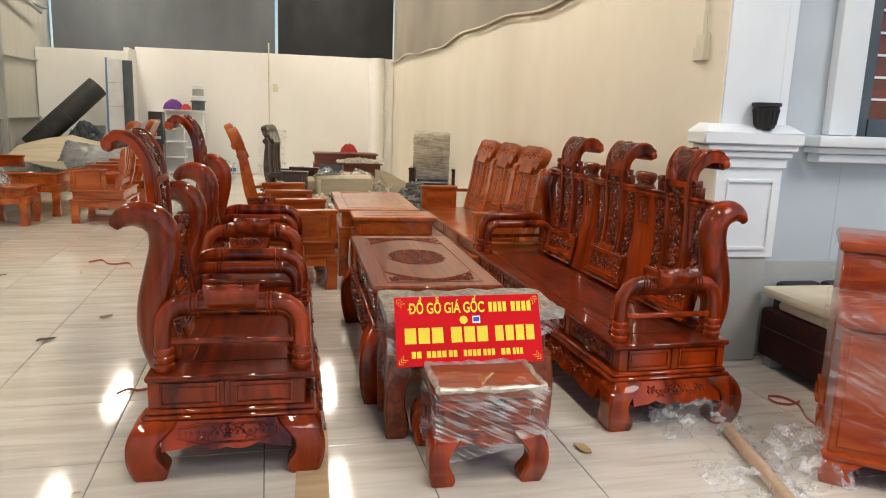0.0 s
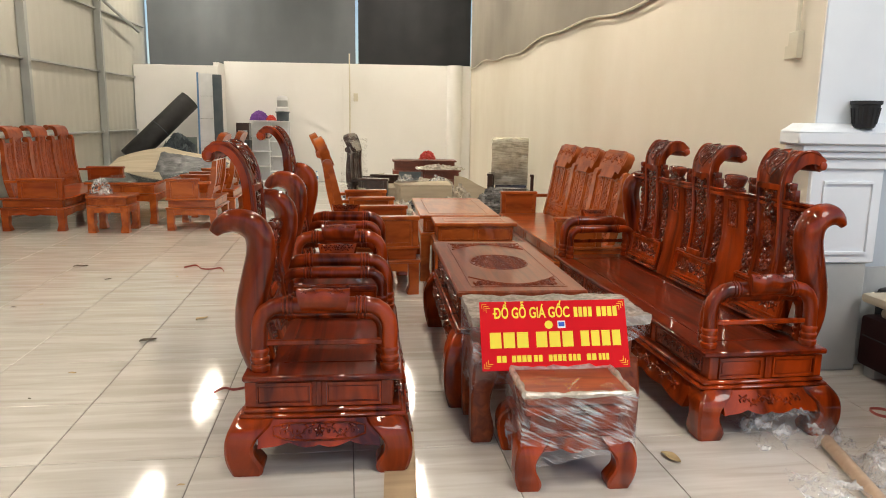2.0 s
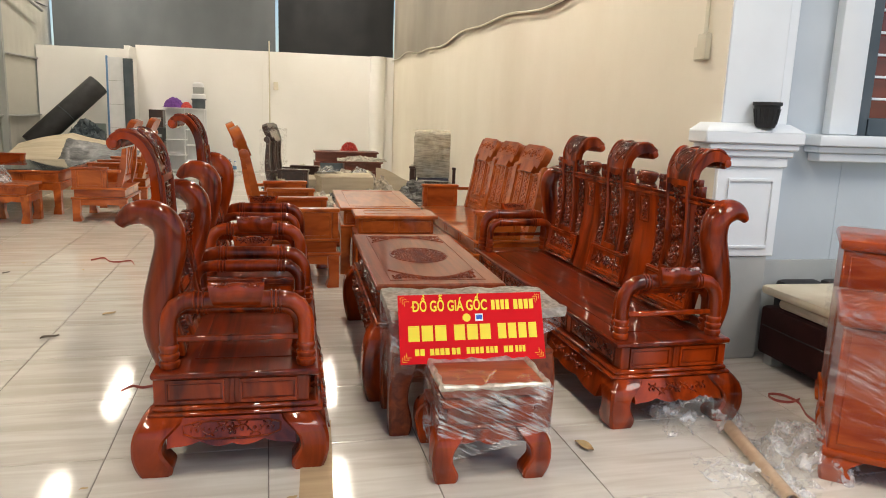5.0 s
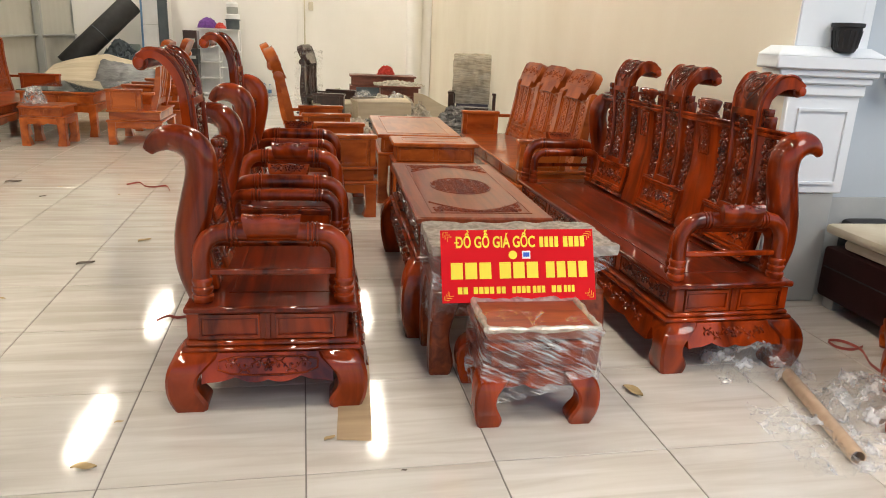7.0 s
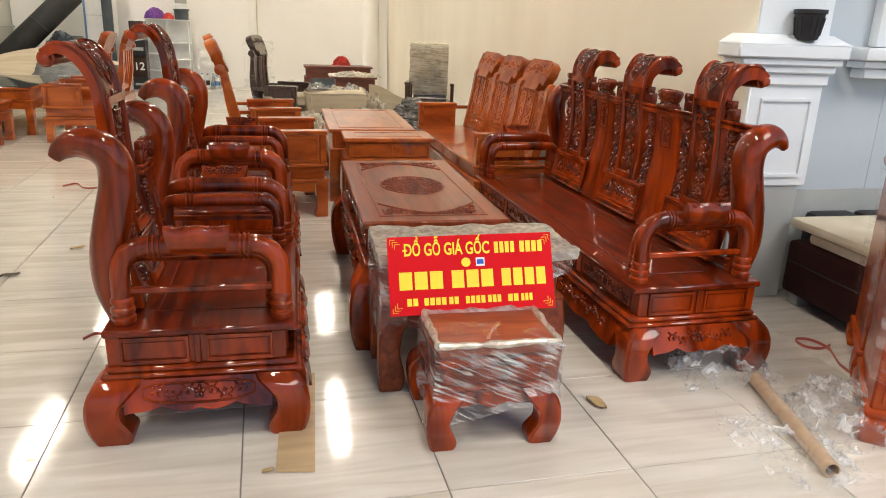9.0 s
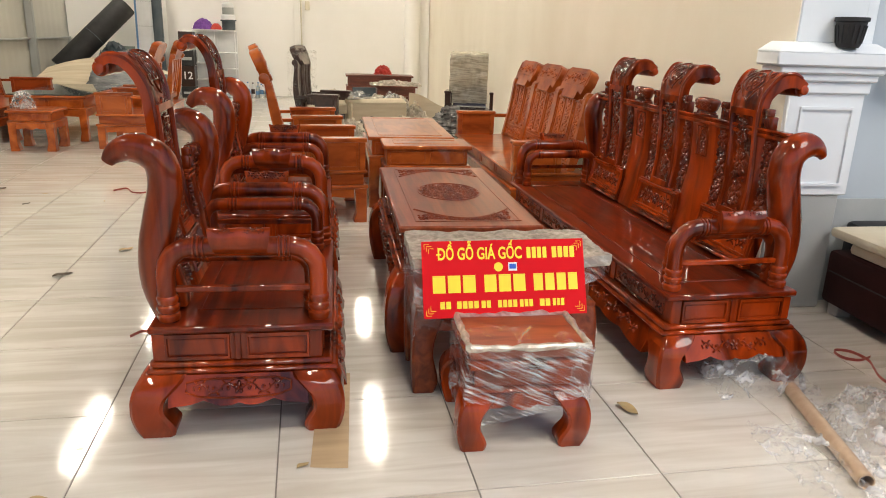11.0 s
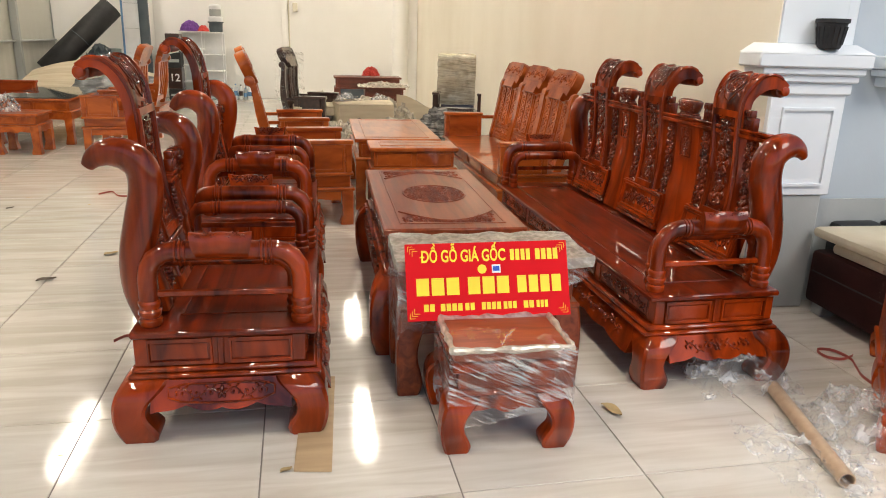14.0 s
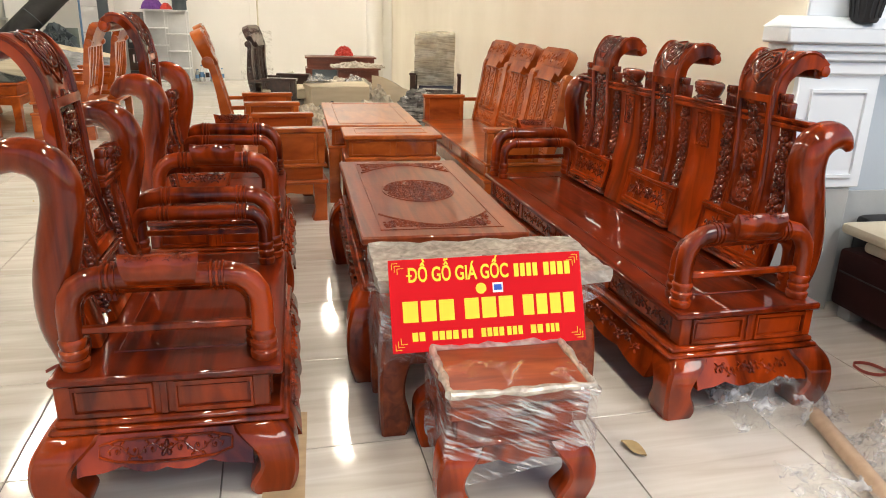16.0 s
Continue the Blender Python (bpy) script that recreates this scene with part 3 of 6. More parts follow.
def splat(t, cx, wide, wood, carve, rng, lean=0.0, lift=0.0, foot=True, broad=False):
    """One upright board of a back with its curled head, panels and carving."""
    centre = [(0.49, 0.375), (0.51, 0.47), (0.53, 0.58), (0.545, 0.70), (0.542, 0.84), (0.530, 0.96), (0.531, 1.05), (0.552, 1.112 + lift), (0.592, 1.148 + lift), (0.640, 1.150 + lift), (0.684, 1.126 + lift)]
    if not broad:
        centre = centre[:5] + [(0.528, 0.96), (0.520, 1.05), (0.533, 1.115 + lift), (0.562, 1.155 + lift), (0.598, 1.163 + lift), (0.632, 1.145 + lift)]
    centre = [(d + lean * ((z - 0.375) / 0.78) ** 1.5, z) for d, z in centre]
    path = spline(centre, 3)
    rings = []
    n = len(path)
    for i, (d, z) in enumerate(path):
        d2, z2 = path[min(i + 1, n - 1)]
        d1, z1 = path[max(i - 1, 0)]
        l = math.hypot(d2 - d1, z2 - z1)
        nd, nz = (z2 - z1) / l, -(d2 - d1) / l
        s = i / (n - 1)
        w = wide * (1.12 - 0.30 * math.sin(math.pi * min(1, s * 1.15)) + (0.12 if s > 0.72 else 0.12 * s / 0.72)) / 2
        th = 0.019 + 0.009 * math.exp(-((s - 0.82) / 0.10) ** 2) if broad else 0.015
        rings.append([(cx - w, d - nd * th, z - nz * th), (cx - w + 0.006, d - nd * (th + 0.003), z - nz * (th + 0.003)), (cx + w - 0.006, d - nd * (th + 0.003), z - nz * (th + 0.003)), (cx + w, d - nd * th, z - nz * th), (cx + w, d + nd * th, z + nz * th), (cx - w, d + nd * th, z + nz * th)])
    board = part("back_splat", Mesh().loft(rings), wood, t)
    for side in (0, 3):
        part("edge_moulding", Mesh().tube([Vector(r[side]) + Vector((0.006 if side == 0 else -0.006, -0.004, 0)) for r in rings[2:-2]], 0.0085, 6), wood, board)
    w = wide * 0.53
    part("scroll_roll", Mesh().lathe([(0.008, -w - 0.03), (0.018, -w - 0.025), (0.022, -w - 0.006), (0.017, -w), (0.027, -w + 0.004), (0.029, 0), (0.027, w - 0.004), (0.017, w), (0.022, w + 0.006), (0.018, w + 0.025), (0.008, w + 0.03)], (cx, (0.678 if broad else 0.630) + lean, (1.118 if broad else 1.132) + lift), 14, Euler((0, radians(90), 0)).to_matrix()), wood, board)

    def face(a, b, c, z0):
        z = z0 + b
        if z < 1.05:
            d = np.interp(z, [q[1] for q in centre[:7]], [q[0] for q in centre[:7]])
            return (cx + a, d - 0.022 - c, z)
        s = min((z - 1.05) / 0.19, 1.0) * (n - 1 - 18) + 18
        i = min(int(s), n - 2)
        f = s - i
        d, zz = path[i] * (1 - f) + path[i + 1] * f
        dd, dz = path[i + 1] - path[i]
        l = math.hypot(dd, dz)
        out = (0.031 if broad else 0.022) + c
        return (cx + a, d - (dz / l) * out, zz + (dd / l) * out)

    fw = wide * 0.88
    pw = fw - 0.052
    up = lambda a, b, c: face(a, b, c, 0.79)
    part("panel_frame", outlined(Mesh(), fw, 0.45, up, 0.026, 0.013), wood, board)
    m = Mesh().sheet(1, 10, lambda u, v: up((u - 0.5) * pw, (v - 0.5) * 0.42, 0.001))
    outlined(m, pw, 0.42, up, 0.005, 0.006)
    for k in range(3):
        vine(m, 0.125, pw * 0.72, lambda a, b, c, k=k: up(b, a + (k - 1) * 0.132, c), 0.007, 1.0)
    for s in (-1, 1):
        for v in (-1, 1):
            for k in range(2):
                m.tube([up(s * (pw / 2 - 0.010 - 0.008 * k), v * (0.165 + 0.008 * k), 0.002), up(s * (pw / 2 - 0.010 - 0.008 * k), v * (0.198 - 0.008 * k), 0.002), up(s * (pw / 2 - 0.036), v * (0.198 - 0.008 * k), 0.002)], 0.0022, 5)
    part("carved_panel", m, carve, board, "recessed panel carved with flowers, shade put into its tone")
    low = lambda a, b, c: face(a, b, c, 0.49)
    m = Mesh()
    outlined(m, fw, 0.125, low, 0.012, 0.010)
    outlined(m, fw - 0.034, 0.091, low, 0.006, 0.006)
    vine(m, fw - 0.055, 0.062, low, 0.006, 1.0)
    if foot:
        part("lower_panel", m, carve, board)
    m = Mesh()
    pm = lambda a, b, c: face(a, b, c, 1.105)
    r = min(wide * 0.30, 0.062)
    for q, lobes, amp in ((1.0, 4, 0.10), (0.66, 6, 0.05), (0.36, 1, 0.0)):
        m.tube([pm(r * 1.1 * q * (1 + amp * math.cos(lobes * k * math.pi / 12)) * math.cos(k * math.pi / 12), r * 0.85 * q * (1 + amp * math.cos(lobes * k * math.pi / 12)) * math.sin(k * math.pi / 12), 0.002) for k in range(25)], 0.0042, 6)
    for k in range(6):
        dome(m, pm, r * 0.52 * math.cos(k * 1.047), r * 0.42 * math.sin(k * 1.047), r * 0.16, r * 0.09, k * 1.047, 0.005)
    dome(m, pm, 0, 0, r * 0.26, r * 0.20, 0, 0.007)
    for s in (-1, 1):
        for v in (-1, 1):
            m.tube([pm(s * (r * 1.28 - 0.016 * math.cos(k * 0.7) * (1 - k / 11)), v * (0.028 + 0.018 * math.sin(k * 0.7) * (1 - k / 11)), 0.002) for k in range(9)], 0.0036, 6)
    part("medallion", m, carve, board, "carved scroll medallion")


def slim_post(t, cx, wide, top, wood, carve, rng, head=True):
    """A plain waved upright between two boards, with a small carved plate and a cushion-shaped carved head."""
    zs = [0.375 + (top - 0.375) * i / 12 for i in range(13)]
    half = lambda z: wide / 2 * (1 + 0.10 * math.sin((z - 0.40) * 11))
    rings = [[(cx - half(z), splat_curve(z) - 0.012, z), (cx - half(z) + 0.006, splat_curve(z) - 0.016, z), (cx + half(z) - 0.006, splat_curve(z) - 0.016, z), (cx + half(z), splat_curve(z) - 0.012, z), (cx + half(z), splat_curve(z) + 0.014, z), (cx - half(z), splat_curve(z) + 0.014, z)] for z in zs]
    post = part("back_post", Mesh().loft(rings), wood, t)
    pl = lambda a, b, c: (cx + a, splat_curve(top - 0.115 + b) - 0.016 - c, top - 0.115 + b)
    m = outlined(Mesh(), wide * 0.42, 0.135, pl, 0.005, 0.005)
    vine(m, 0.115, wide * 0.28, lambda a, b, c: pl(b, a, c), 0.004, 1.0)
    part("carved_plate", m, carve, post)
    if head:
        d = splat_curve(top)
        hw = min(wide * 0.5, 0.085) * 0.80
        h = Mesh()
        for z0, z1, k in ((0.000, 0.012, 1.15), (0.012, 0.020, 0.95)):
            h.box(cx - hw * k, cx + hw * k, d - 0.022 * k, d + 0.016, top + z0, top + z1, 0.003)
        rows = [[(cx + a * hw * s, d - 0.004 + b * 0.022 * s, top + z) for a, b in ((-1, -0.7), (-0.7, -1), (0.7, -1), (1, -0.7), (1, 0.7), (0.7, 1), (-0.7, 1), (-1, 0.7))] for z, s in ((0.020, 0.85), (0.030, 1.0), (0.060, 1.22), (0.072, 1.2), (0.080, 0.95), (0.082, 0.5))]
        h.loft(rows)
        ph = lambda a, b, c: (cx + a, d - 0.027 - 0.06 * b - c, top + 0.050 + b)
        vine(h, hw * 2.0, 0.038, ph, 0.006, 1.0)
        part("carved_head", h, carve, post)


def strip(t, cx, wide, wood, carve, rng, z0=0.575, z1=0.915):
    """A narrow openwork strip carved with leaves beside a board."""
    zm = (z0 + z1) / 2
    rings = [[(cx - wide * 0.36, splat_curve(z) - 0.006, z), (cx + wide * 0.36, splat_curve(z) - 0.006, z), (cx + wide * 0.36, splat_curve(z) + 0.010, z), (cx - wide * 0.36, splat_curve(z) + 0.010, z)] for z in [z0 + (z1 - z0) * i / 8 for i in range(9)]]
    m = Mesh().loft(rings)
    for k in range(3):
        vine(m, (z1 - z0) / 3.1, wide * 0.9, lambda a, b, c: (cx + b, splat_curve(zm + (k - 1) * (z1 - z0) / 3.05 + a) - 0.008 - c, zm + (k - 1) * (z1 - z0) / 3.05 + a), 0.011, 1.0)
    part("carved_strip", m, carve, t, "openwork leaf carving, shade put into its tone")


def fret(t, cx, z, carve):
    """A stepped fretwork block beside a board's head; the higher step stands towards the board."""
    d = splat_curve(z)
    block = part("fretwork", Mesh().box(cx - 0.036, cx + 0.036, d - 0.016, d + 0.014, z - 0.002, z + 0.050, 0.003), carve, t)
    part("step", Mesh().box(cx - 0.036, cx + 0.014, d - 0.018, d + 0.012, z + 0.048, z + 0.078, 0.003), carve, block)
    pl = lambda a, b, c: (cx + a, d - 0.017 - c, z + 0.026 + b)
    for k in range(3):
        x0 = -0.024 + 0.018 * k
        part("fret_hook", Mesh().tube([pl(x0, -0.016, 0.002), pl(x0, 0.014, 0.002), pl(x0 + 0.010, 0.014, 0.002), pl(x0 + 0.010, -0.004, 0.002)], 0.0028, 5), carve, block)
    up = lambda a, b, c: (cx - 0.011 + a, d - 0.019 - c, z + 0.062 + b)
    part("fret_hook", Mesh().tube([up(-0.018, -0.008, 0.002), up(-0.018, 0.009, 0.002), up(0.018, 0.009, 0.002), up(0.018, -0.008, 0.002), up(-0.008, -0.008, 0.002)], 0.0026, 5), carve, block)


def stepped_rail(t, x0, x1, z, wood):
    """A banded top rail of three mouldings."""
    m = Mesh()
    for z0, z1, f in ((-0.036, -0.018, 0.020), (-0.019, -0.010, 0.015), (-0.011, 0.002, 0.023)):
        m.box(x0, x1, splat_curve(z) - f, splat_curve(z) + 0.014, z + z0, z + z1, 0.004)
    part("back_rail", m, wood, t)


def arm(t, x, s, wood, carve, rng):
    """A double tube arm; s points outwards along x."""
    def arch(px, h, d0, d1, r, rad):
        pts = [(px, d0, 0.365), (px, d0, h - r)]
        pts += [(px, d0 + r - r * math.cos(a), h - r + r * math.sin(a)) for a in (math.radians(q) for q in (22, 45, 68, 90))]
        pts += [(px, d1 - r + r * math.sin(a), h - r + r * math.cos(a)) for a in (math.radians(q) for q in (0, 22, 45, 68, 90))]
        pts.append((px, d1, 0.365))
        return Mesh().tube(pts, rad, 14)

    for px, h, d0, d1, rad in ((x, 0.612, 0.024, 0.512, 0.0315), (x - s * 0.078, 0.567, 0.048, 0.524, 0.026)):
        bar = part("arm_tube", arch(px, h, d0, d1, rad * 2.7, rad), wood, t)
        for d in (d0, d1):
            part("turned_foot", Mesh().lathe([(rad * 1.12, 0.372), (rad * 1.2, 0.382), (rad * 1.2, 0.392), (rad * 0.95, 0.398), (rad * 1.18, 0.410), (rad * 1.18, 0.420), (rad * 0.98, 0.426), (rad * 1.14, 0.442), (rad * 1.14, 0.449), (rad * 0.99, 0.455)], (px, d, 0), 16), wood, bar)
        ring = Mesh().lathe([(rad * 0.98, -0.005), (rad * 1.13, -0.003), (rad * 1.13, 0.003), (rad * 0.98, 0.005)], (0, 0, 0), 14, Euler((radians(90), 0, 0)).to_matrix()).data("collar", wood)
        for q in (0.118, 0.133, 0.148, 0.388, 0.403, 0.418):
            part("collar", ring, wood, bar).location = (px, q, h)
    part("low_rail", Mesh().box(x - 0.010, x + 0.010, 0.045, 0.505, 0.463, 0.484, 0.004), wood, t)
    # plaque leaning outwards on the upper tube
    o = Vector((x + s * 0.004, 0.268, 0.616))
    lean = math.radians(44)
    ux = Vector((s * math.sin(lean), 0, math.cos(lean)))
    nx = Vector((s * math.cos(lean), 0, -math.sin(lean)))
    place = lambda a, b, c: o + Vector((0, a, 0)) + ux * b + nx * c
    rings = []
    for i in range(17):
        a = -1 + i / 8
        top = 0.077 + 0.004 * math.cos(a * 6)
        rings.append([place(a * (0.078 + 0.018 * max(0, b) / 0.078), b, c) for b, c in ((-0.028, 0.012), (-0.012, 0.026), (0.015, 0.036), (0.042, 0.034), (0.064, 0.022), (top, 0.004), (top + 0.002, -0.012), (top - 0.006, -0.021), (0.02, -0.020), (-0.028, -0.020))])
    m = Mesh().loft(rings)
    plaque = part("arm_plaque", m, wood, t)
    m = Mesh()
    vine(m, 0.155, 0.036, lambda a, b, c: place(a, b + 0.050, -0.022 - c), 0.006)
    vine(m, 0.17, 0.022, lambda a, b, c: place(a, 0.078 + c, b - 0.006), 0.003)
    part("plaque_carving", m, carve, plaque)


def beak_post(t, x, s, wood):
    """Thick swan neck post at the end of a back."""
    pts = [(0.530, 0.36, 0.040), (0.556, 0.47, 0.052), (0.552, 0.58, 0.058), (0.526, 0.69, 0.060), (0.504, 0.79, 0.058), (0.512, 0.865, 0.057), (0.555, 0.903, 0.053), (0.608, 0.910, 0.045), (0.648, 0.893, 0.034), (0.672, 0.868, 0.020)]
    sp = spline(pts, 4)
    part("swan_neck_post", Mesh().tube([(x - s * 0.01, d, z) for d, z, r in sp], [r * 1.1 for d, z, r in sp], 16, flat=0.78), wood, t)


def base(t, W, wood, carve, rng, panels):
    """Seat, panelled box, moulding, aprons and four bent legs; W is the width between the arms' middles."""
    h = W / 2 + 0.055
    seat = part("seat", Mesh().box(-h - 0.012, h + 0.012, -0.026, 0.570, 0.343, 0.368, 0.007), RED_LONG, t)
    m = Mesh()
    outlined(m, W - 0.16, 0.36, lambda a, b, c: (a, 0.255 + b, 0.3685 + c * 0.6), 0.010, 0.004)
    part("seat_border", m, RED_LONG, seat)
    part("box", Mesh().box(-h + 0.012, h - 0.012, 0.012, 0.565, 0.242, 0.343, 0.004), wood, t)
    for s in (-1, 1):
        for d0, d1 in ((0.055, 0.265), (0.315, 0.525)):
            m = Mesh()
            pl = lambda a, b, c: (s * (h - 0.012 + c), (d0 + d1) / 2 + a, 0.292 + b)
            outlined(m, d1 - d0, 0.088, pl, 0.012, 0.009)
            m.prism([(-(d1 - d0) / 2 + 0.018, -0.026), ((d1 - d0) / 2 - 0.018, -0.026), ((d1 - d0) / 2 - 0.018, 0.026), (-(d1 - d0) / 2 + 0.018, 0.026)], pl, (-0.002, 0.003))
            part("side_panel", m, wood, t)
        part("divider", Mesh().box(min(s * (h - 0.012), s * (h - 0.004)), max(s * (h - 0.012), s * (h - 0.004)), 0.280, 0.300, 0.245, 0.342, 0.002), wood, t)
    step = (2 * h - 0.08) / panels
    for k in range(panels):
        c0 = -h + 0.04 + step * (k + 0.5)
        m = Mesh()
        pl = lambda a, b, c: (c0 + a, 0.012 - c, 0.292 + b)
        outlined(m, step - 0.05, 0.085, pl, 0.009, 0.005)
        vine(m, step - 0.09, 0.055, pl, 0.005, 2.0)
        part("front_panel", m, carve, t)
    mo = Mesh().box(-h - 0.005, h + 0.005, -0.022, 0.570, 0.222, 0.243, 0.008)
    mo.box(-h - 0.018, h + 0.018, -0.038, 0.585, 0.206, 0.224, 0.008)
    part("moulding", mo, wood, t)
    L = h - 0.035
    for sx in (-1, 1):
        for d, sd in ((0.04, -1), (0.535, 1)):
            part("leg", cabriole(Mesh(), sx * L, d, sx, sd, 0.210, 0.115, 0.042), wood, t)
        m = Mesh()
        pl = lambda a, b, c: (sx * (h + c + 0.014 + 0.50 * (0.206 - b)), 0.2875 + a, b)
        m.prism(scallop(0.45, 0.206, 0.134, 4), pl, (-0.030, 0.004))
        apron = part("apron", m, wood, t)
        m = Mesh()
        outl = [(a * 0.170, 0.166 + b) for a, b in ((-1, 0.018), (-0.7, 0.028), (0.7, 0.028), (1, 0.018), (1.0, -0.008), (0.75, -0.022), (0.3, -0.027), (-0.3, -0.027), (-0.75, -0.022), (-1.0, -0.008))]
        if W < 1.2:
            m.tube([pl(a, b, 0.006) for a, b in outl + outl[:1]], 0.0045, 6)
        vine(m, 0.31, 0.046, lambda a, b, c: pl(a, 0.168 + b, 0.005 + c), 0.009, 1.5)
        part("apron_carving", m, wood, apron, "carved cartouche with leaves")
    m = Mesh()
    pf = lambda a, b, c: (a, -0.018 - c - 0.45 * (0.206 - b), b)
    m.prism(scallop(2 * L - 0.08, 0.206, 0.125, 5 if W < 1.2 else 9), pf, (-0.034, 0.006))
    apron = part("apron", m, wood, t)
    m = Mesh()
    vine(m, 2 * L - 0.25, 0.050, lambda a, b, c: pf(a, 0.168 + b, 0.007 + c), 0.009, 3.0 if W < 1.2 else 7.0)
    part("apron_carving", m, wood, apron)
    part("back_apron", Mesh().box(-L + 0.05, L - 0.05, 0.565, 0.59, 0.14, 0.206, 0.004), wood, t)


def carved_seat(name, label, category, W, m, group=""):
    """A seat of the red set: W 0.87 is an armchair, wider is a bench."""
    rng = random.Random(7 if W < 1.2 else 11)
    t = thing(name, label, category, group=group)
    base(t, W, RED, CARVE_SHADED, rng, 2 if W < 1.2 else 4)
    for s in (-1, 1):
        arm(t, s * W / 2, s, RED, CARVE_SHADED, rng)
        beak_post(t, s * (W / 2 - 0.045), s, RED)
    rail = lambda x0, x1, z0, z1, d: Mesh().box(x0, x1, d - 0.016, d + 0.016, z0, z1, 0.006)
    e = W / 2 - 0.08
    part("back_rail", rail(-e, e, 0.375, 0.415, 0.512), RED_LONG, t)
    if W < 1.2:
        splat(t, 0, 0.27, RED, CARVE_SHADED, rng, lean=0.105, lift=0.0)
        for s in (-1, 1):
            slim_post(t, s * 0.270, 0.13, 0.75, RED, CARVE_SHADED, rng)
            strip(t, s * 0.170, 0.05, RED, CARVE_SHADED, rng, 0.42, 0.725)
            fret(t, s * 0.175, 0.755, CARVE_SHADED)
            stepped_rail(t, min(s * 0.12, s * e), max(s * 0.12, s * e), 0.752, RED)
    else:
        for cx in (-0.655, 0.0, 0.655):
            splat(t, cx, 0.225, RED, CARVE_SHADED, rng, lift=-0.018, foot=False, broad=True)
            for s in (-1, 1):
                fret(t, cx + s * 0.152, 0.948, CARVE_SHADED)
                strip(t, cx + s * 0.168, 0.088, RED, CARVE_SHADED, rng)
            low = part("lower_board", Mesh().loft([[(cx - 0.222, splat_curve(z) - 0.030, z), (cx + 0.222, splat_curve(z) - 0.030, z), (cx + 0.222, splat_curve(z) + 0.010, z), (cx - 0.222, splat_curve(z) + 0.010, z)] for z in (0.41, 0.46, 0.51, 0.565)]), RED, t)
            pl = lambda a, b, c: (cx + a, splat_curve(0.488 + b) - 0.031 - c, 0.488 + b)
            m2 = Mesh()
            outlined(m2, 0.43, 0.142, pl, 0.010, 0.010)
            outlined(m2, 0.40, 0.112, pl, 0.007, 0.006)
            part("panel_border", m2, RED, low)
            part("panel_carving", vine(Mesh(), 0.34, 0.066, pl, 0.006, 2.0), CARVE_SHADED, low)
            ledge = Mesh().box(cx - 0.216, cx + 0.216, 0.462, 0.53, 0.398, 0.412, 0.004)
            ledge.box(cx - 0.216, cx + 0.216, 0.452, 0.52, 0.384, 0.399, 0.004)
            part("ledge", ledge, RED, low)
        for cx in (-0.328, 0.328):
            slim_post(t, cx, 0.225, 0.948, RED, CARVE_SHADED, rng)
        stepped_rail(t, -e, e, 0.948, RED)
    t.matrix_world = m
    return t


chair = carved_seat("armchair", "red lacquered carved wooden armchair with swan neck posts", "armchair", 0.87, pose(0.770, 0.362, 0, 0, 0, 89.8) @ Matrix.Diagonal((1, 1, 1.035, 1)), "carved armchairs")
copy_thing(chair, pose(0.757, 1.80, 0, 0, 0, 89.8) @ Matrix.Diagonal((1, 1, 1.035, 1)))
carved_seat("bench", "red lacquered carved wooden bench with three curled back boards", "bench", 2.06, pose(2.036, 1.135, 0, 0, 0, -87.5) @ Matrix.Diagonal((1, 0.94, 1.035, 1)))


